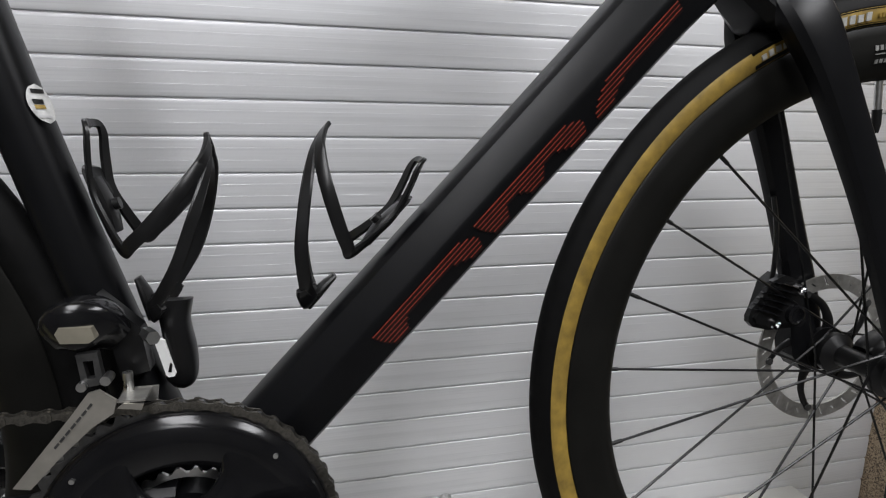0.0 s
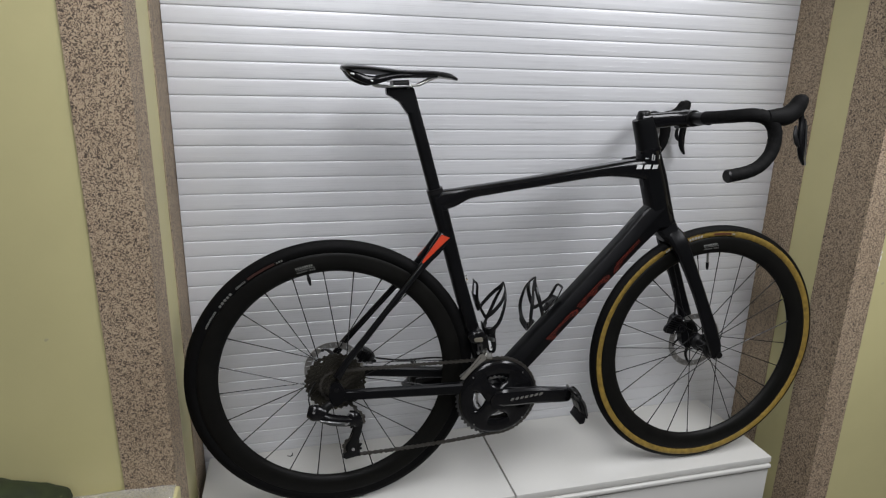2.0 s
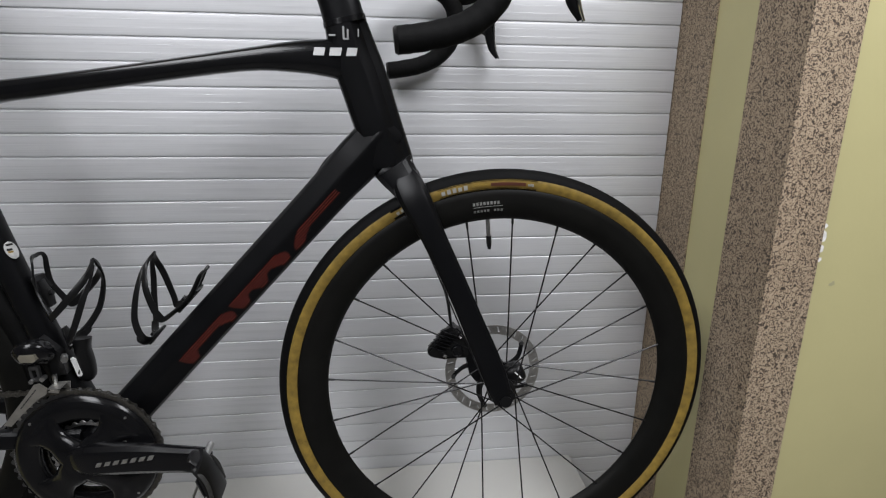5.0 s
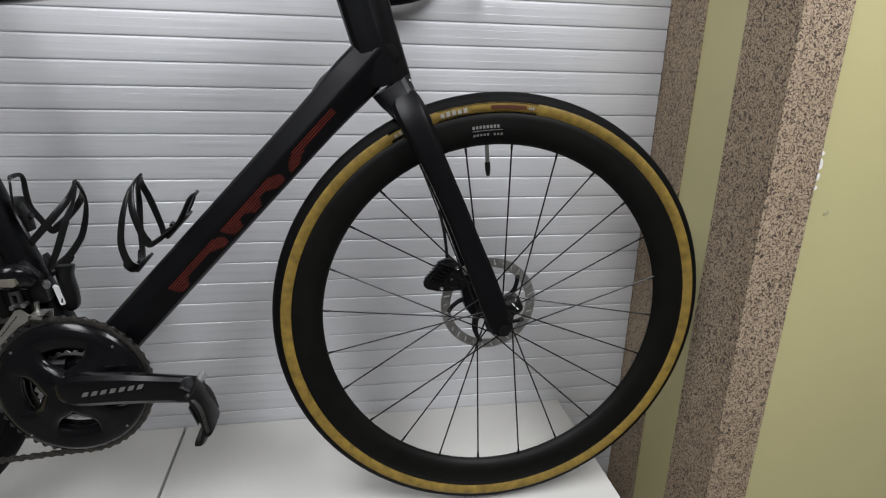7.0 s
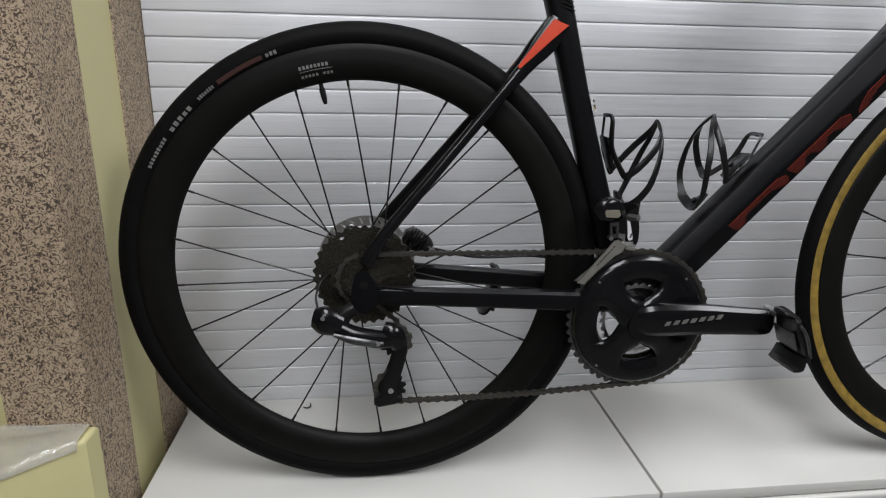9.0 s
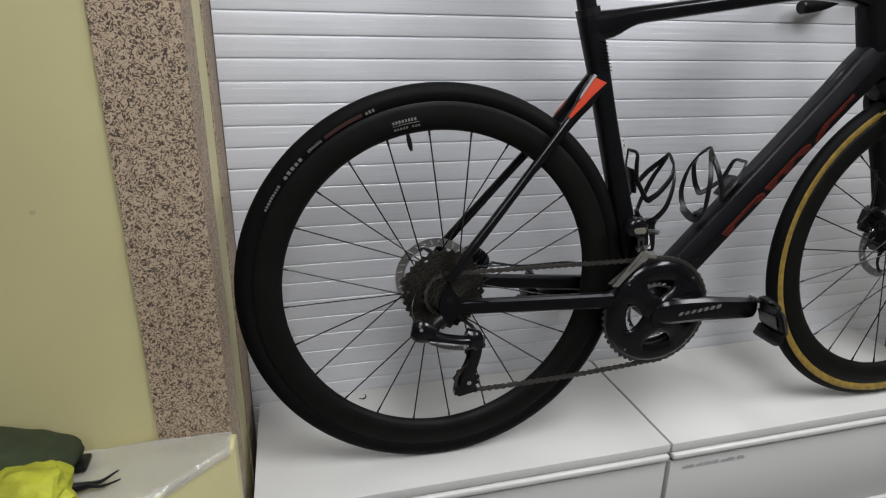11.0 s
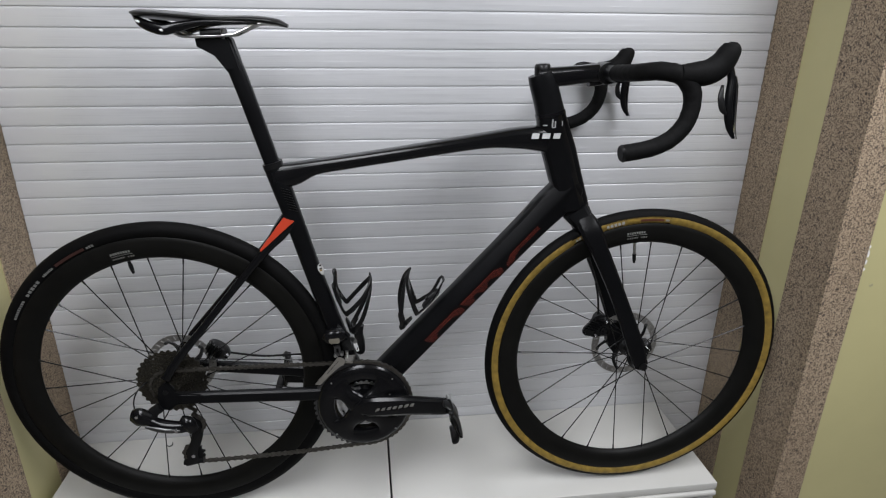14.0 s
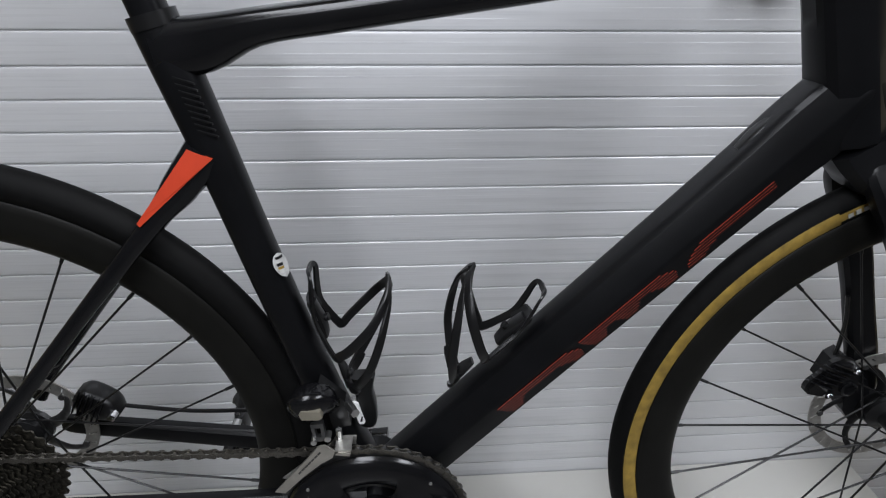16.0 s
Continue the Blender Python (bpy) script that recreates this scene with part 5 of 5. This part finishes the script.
for i in range(6):
    x, z = 0.4227 - 0.0038 * i, 1.0790 - 0.0049 * i
    part("cooling_fin", loft(bmesh.new(), [P(x + 0.004, z - 0.002, 0.030), P(x + 0.011, z - 0.003, 0.0195), P(x + 0.026, z - 0.008, 0.0185)], [0.0009, 0.0012, 0.0009], [0.006, 0.004, 0.003], n=8, k=3), GLOSS, cal)
for x, z, r in ((0.4515, 1.0705, 0.0050), (0.4285, 1.0385, 0.0054)):
    bm = lathe(bmesh.new(), [(r, 0.0175), (r, 0.024), (0.0, 0.024), (0.0, 0.0195), (r * 0.5, 0.0195), (r * 0.55, 0.0165)], (x, 0, z - G), n=16, closed=False)
    part("caliper_bolt", bm, CHROME, cal, "bright caliper bolt")
cal.location = (-0.007, FY, 0.004)
part("piston_cap", lathe(bmesh.new(), [(0.0095, 0.0225), (0.0092, 0.0160), (0.0070, 0.0150), (0.0065, 0.0165), (0.0, 0.0170)], (0.4480, 0, 1.0465 - G), n=24, closed=False), GLOSS, cal)
caliper("rear_caliper", -0.392, 1.026 - G, 38, 0.95, "black finned rear brake caliper")
bm = plate(bmesh.new(), xz((0.4520, 1.0480), (0.4640, 1.0560), (0.4800, 1.0440), (0.4960, 1.0100), (0.4760, 0.9850), (0.4640, 1.0000), (0.4580, 1.0280)), 0.0330, 0.0560)
rear_cal = [o for o in bike.children if o.name.startswith("rear_caliper")][0]
bm_b = lathe(bmesh.new(), [(0.0, 0.0250), (0.0035, 0.0252), (0.0052, 0.0270), (0.0056, 0.0310), (0.0045, 0.0400), (0.0, 0.0400)], n=18, closed=False)
bolt = part("caliper_bolt", bm_b, CHROME, rear_cal, "bright caliper bolt")
bolt.matrix_local = rear_cal.matrix_local.inverted() @ pose(-0.4035, 0, 1.0500 - G)
part("caliper_mount", bm, FRAME, bike, smooth=False)
part("brake_hose", loft(bmesh.new(), [P(0.418, 1.160, 0.030), P(0.426, 1.130, 0.031), P(0.431, 1.100, 0.034), P(0.434, 1.078, 0.038)], 0.0024, n=8, k=5), PLASTIC, bike, "black brake hose")
part("brake_hose", loft(bmesh.new(), [P(-0.175, 1.0, 0.045), P(-0.22, 1.006, 0.052), P(-0.30, 1.003, 0.058), P(-0.36, 1.015, 0.054), P(-0.378, 1.022, 0.050)], 0.0024, n=8, k=5), PLASTIC, bike, "black brake hose")


# bottle cages
def bottle_cage(foot, axis, out, half, label):
    """foot: the tube's centre line at the cage's lower end; axis along the tube, out away from it."""
    A, O = np.array((axis[0], 0, axis[1])), np.array((out[0], 0, out[1]))
    F = np.array((foot[0], 0, foot[1] - G))
    Yv = np.array((0, 1.0, 0))

    def at(phi, h, r=0.0375):
        w = radians(phi)
        nrm = -O * math.cos(w) + Yv * math.sin(w)
        return F + A * (0.006 + 0.91 * h) + O * (half + 0.0395) + nrm * r, nrm

    def strip(rows, width, thick=0.0030):
        pts, nr = zip(*[at(*r) for r in rows])
        ribbon(bm, pts, nr, width, thick)
    cage = part("bottle_cage", loft(bmesh.new(), [F + A * 0.066 + O * (half + 0.000), F + A * 0.082 + O * (half + 0.001), F + A * 0.104 + O * (half + 0.000)], [0.003, 0.0042, 0.003], [0.009, 0.010, 0.008], n=12, power=3.0, k=3), PLASTIC, bike, label)
    for s in (-1, 1):
        bm = bmesh.new()
        strip([(0, 0.1450, 0.0300), (s * 13, 0.1455, 0.0305), (s * 25, 0.1435, 0.0315), (s * 29, 0.1360, 0.0335), (s * 27, 0.120, 0.0380), (s * 26, 0.098, 0.0425), (s * 33, 0.076, 0.0430), (s * 40, 0.0590, 0.0430), (s * 45, 0.0535, 0.0428), (s * 54, 0.0570, 0.0415), (s * 72, 0.0640, 0.0390), (s * 112, 0.0820), (s * 146, 0.0975), (s * 166, 0.1080), (s * 179, 0.1165)], [0.006, 0.0055, 0.0055, 0.0065, 0.0078, 0.0085, 0.0085, 0.0092, 0.0100, 0.0098, 0.0094, 0.0094, 0.0088, 0.0070, 0.0040])
        strip([(s * 174, 0.109), (s * 150, 0.0915), (s * 120, 0.0665), (s * 90, 0.037), (s * 68, 0.021), (s * 46, 0.010), (s * 24, 0.005), (s * 6, 0.003)], [0.004, 0.0062, 0.0082, 0.0088, 0.0092, 0.0100, 0.0105, 0.011])
        strip([(0, 0.102, 0.0412), (s * 10, 0.1025, 0.0415), (s * 22, 0.104, 0.0420)], [0.030, 0.028, 0.022])
        part("cage_arm", bm, PLASTIC, cage, "black curved cage arm")
    bm = bmesh.new()
    strip([(-54, 0.0085), (-44, 0.0050), (-22, 0.0015), (0, 0.0005), (22, 0.0015), (44, 0.0050), (54, 0.0085)], [0.006, 0.010, 0.013, 0.014, 0.013, 0.010, 0.006], 0.004)
    loft(bm, [F + A * 0.002 + O * (half + 0.001), F + A * 0.018 + O * (half + 0.002), F + A * 0.032 + O * (half + 0.001)], [0.003, 0.0035, 0.002], [0.009, 0.009, 0.006], n=12, power=3.0, k=3)
    part("cage_base", bm, PLASTIC, cage)
    for h in (0.014, 0.084):
        p = F + A * h
        part("cage_bolt", rod(bmesh.new(), p + O * (half + 0.003), p + O * (half + 0.009), 0.0042, 10), PLASTIC, cage)
    return cage


bottle_cage((-0.1275, 1.0775), (-0.277, 0.961), (0.961, 0.277), 0.018, "black bottle cage with looped arms")
bottle_cage((0.0165, 1.0660), (0.676, 0.737), (-0.737, 0.676), 0.0285, "black bottle cage with looped arms")
tool = part("tool_holder", loft(bmesh.new(), [P(-0.096, 1.098, -0.004), P(-0.0955, 1.082, -0.006), P(-0.093, 1.060, -0.006), P(-0.094, 1.042, -0.006), P(-0.0955, 1.035, -0.006)], [0.0125, 0.0095, 0.0100, 0.0105, 0.005], [0.011, 0.012, 0.012, 0.011, 0.006], n=16, power=3.0, k=4), PLASTIC, bike, "black tool holder under the bottle cage")
bm = bmesh.new()
plate(bm, [(-0.1076, 1.0735 - G), (-0.1055, 1.0752 - G), (-0.1010, 1.0730 - G), (-0.0950, 1.0490 - G), (-0.0962, 1.0468 - G), (-0.1000, 1.0462 - G), (-0.1015, 1.0480 - G)], -0.0194, -0.0165)
tool.location = (0.001, 0, 0.0)
white_tab = part("white_tab", bm, DECAL, tool, "white enamel tab", smooth=False)
bm = bmesh.new()
plate(bm, [(-0.1000, 1.0505 - G), (-0.0982, 1.0570 - G), (-0.0970, 1.0560 - G), (-0.0978, 1.0500 - G)], -0.0200, -0.0190)
part("tab_mark", bm, PLASTIC, white_tab, smooth=False)

# cover plate on top of the down tube
bm = bmesh.new()
c0 = BASE + ALONG * 0.512 - DOWN * 0.0262
c1 = BASE + ALONG * 0.550 - DOWN * 0.0270
loft(bm, [(c0[0], 0, c0[1]), ((c0[0] + c1[0]) / 2, 0, (c0[1] + c1[1]) / 2 + 0.001), (c1[0], 0, c1[1])], [0.002, 0.0035, 0.002], [0.006, 0.008, 0.006], n=12, k=3)
part("port_cover", bm, PLASTIC, bike, "small black cable port cover")

# ---- the shutter, slat by slat ----
shutter = tagged(new("roller_shutter"), "closed grey aluminium roller shutter with horizontal slats", "roller shutter", kind="structure")
PITCH = 0.0387
face = [(0.0, 0.0045), (0.001, 0.0011), (0.010, 0.00062), (0.045, 0.00030), (0.11, 0.00012), (0.20, 0.00002), (0.325, -0.0001), (0.331, -0.00018), (0.337, -0.0001), (0.655, -0.00006), (0.661, -0.00015), (0.667, -0.00006), (0.78, 0.00004), (0.88, 0.00026), (0.930, 0.00056), (0.945, 0.0010), (0.947, 0.0028), (0.999, 0.0030), (0.9995, 0.0045)]
bm = bmesh.new()
ends = []
for xe in (XL + 0.0016, XR - 0.0016):
    ends.append([bm.verts.new((xe, y, z * PITCH)) for z, y in face] + [bm.verts.new((xe, 0.012, PITCH * 0.999)), bm.verts.new((xe, 0.012, 0))])
nv = len(ends[0])
for i in range(nv):
    bm.faces.new((ends[0][i], ends[0][(i + 1) % nv], ends[1][(i + 1) % nv], ends[1][i]))
bm.faces.new(ends[0])
bm.faces.new(ends[1])
first = part("slat", bm, SHUTTER, shutter, smooth=False)
first.location = (0, SH_Y, 1.784 - 46 * PITCH)
z = first.location.z
for i in range(1, 59):
    o = new("slat", first.data)
    o.parent = shutter
    o.location = (0, SH_Y, z + i * PITCH)
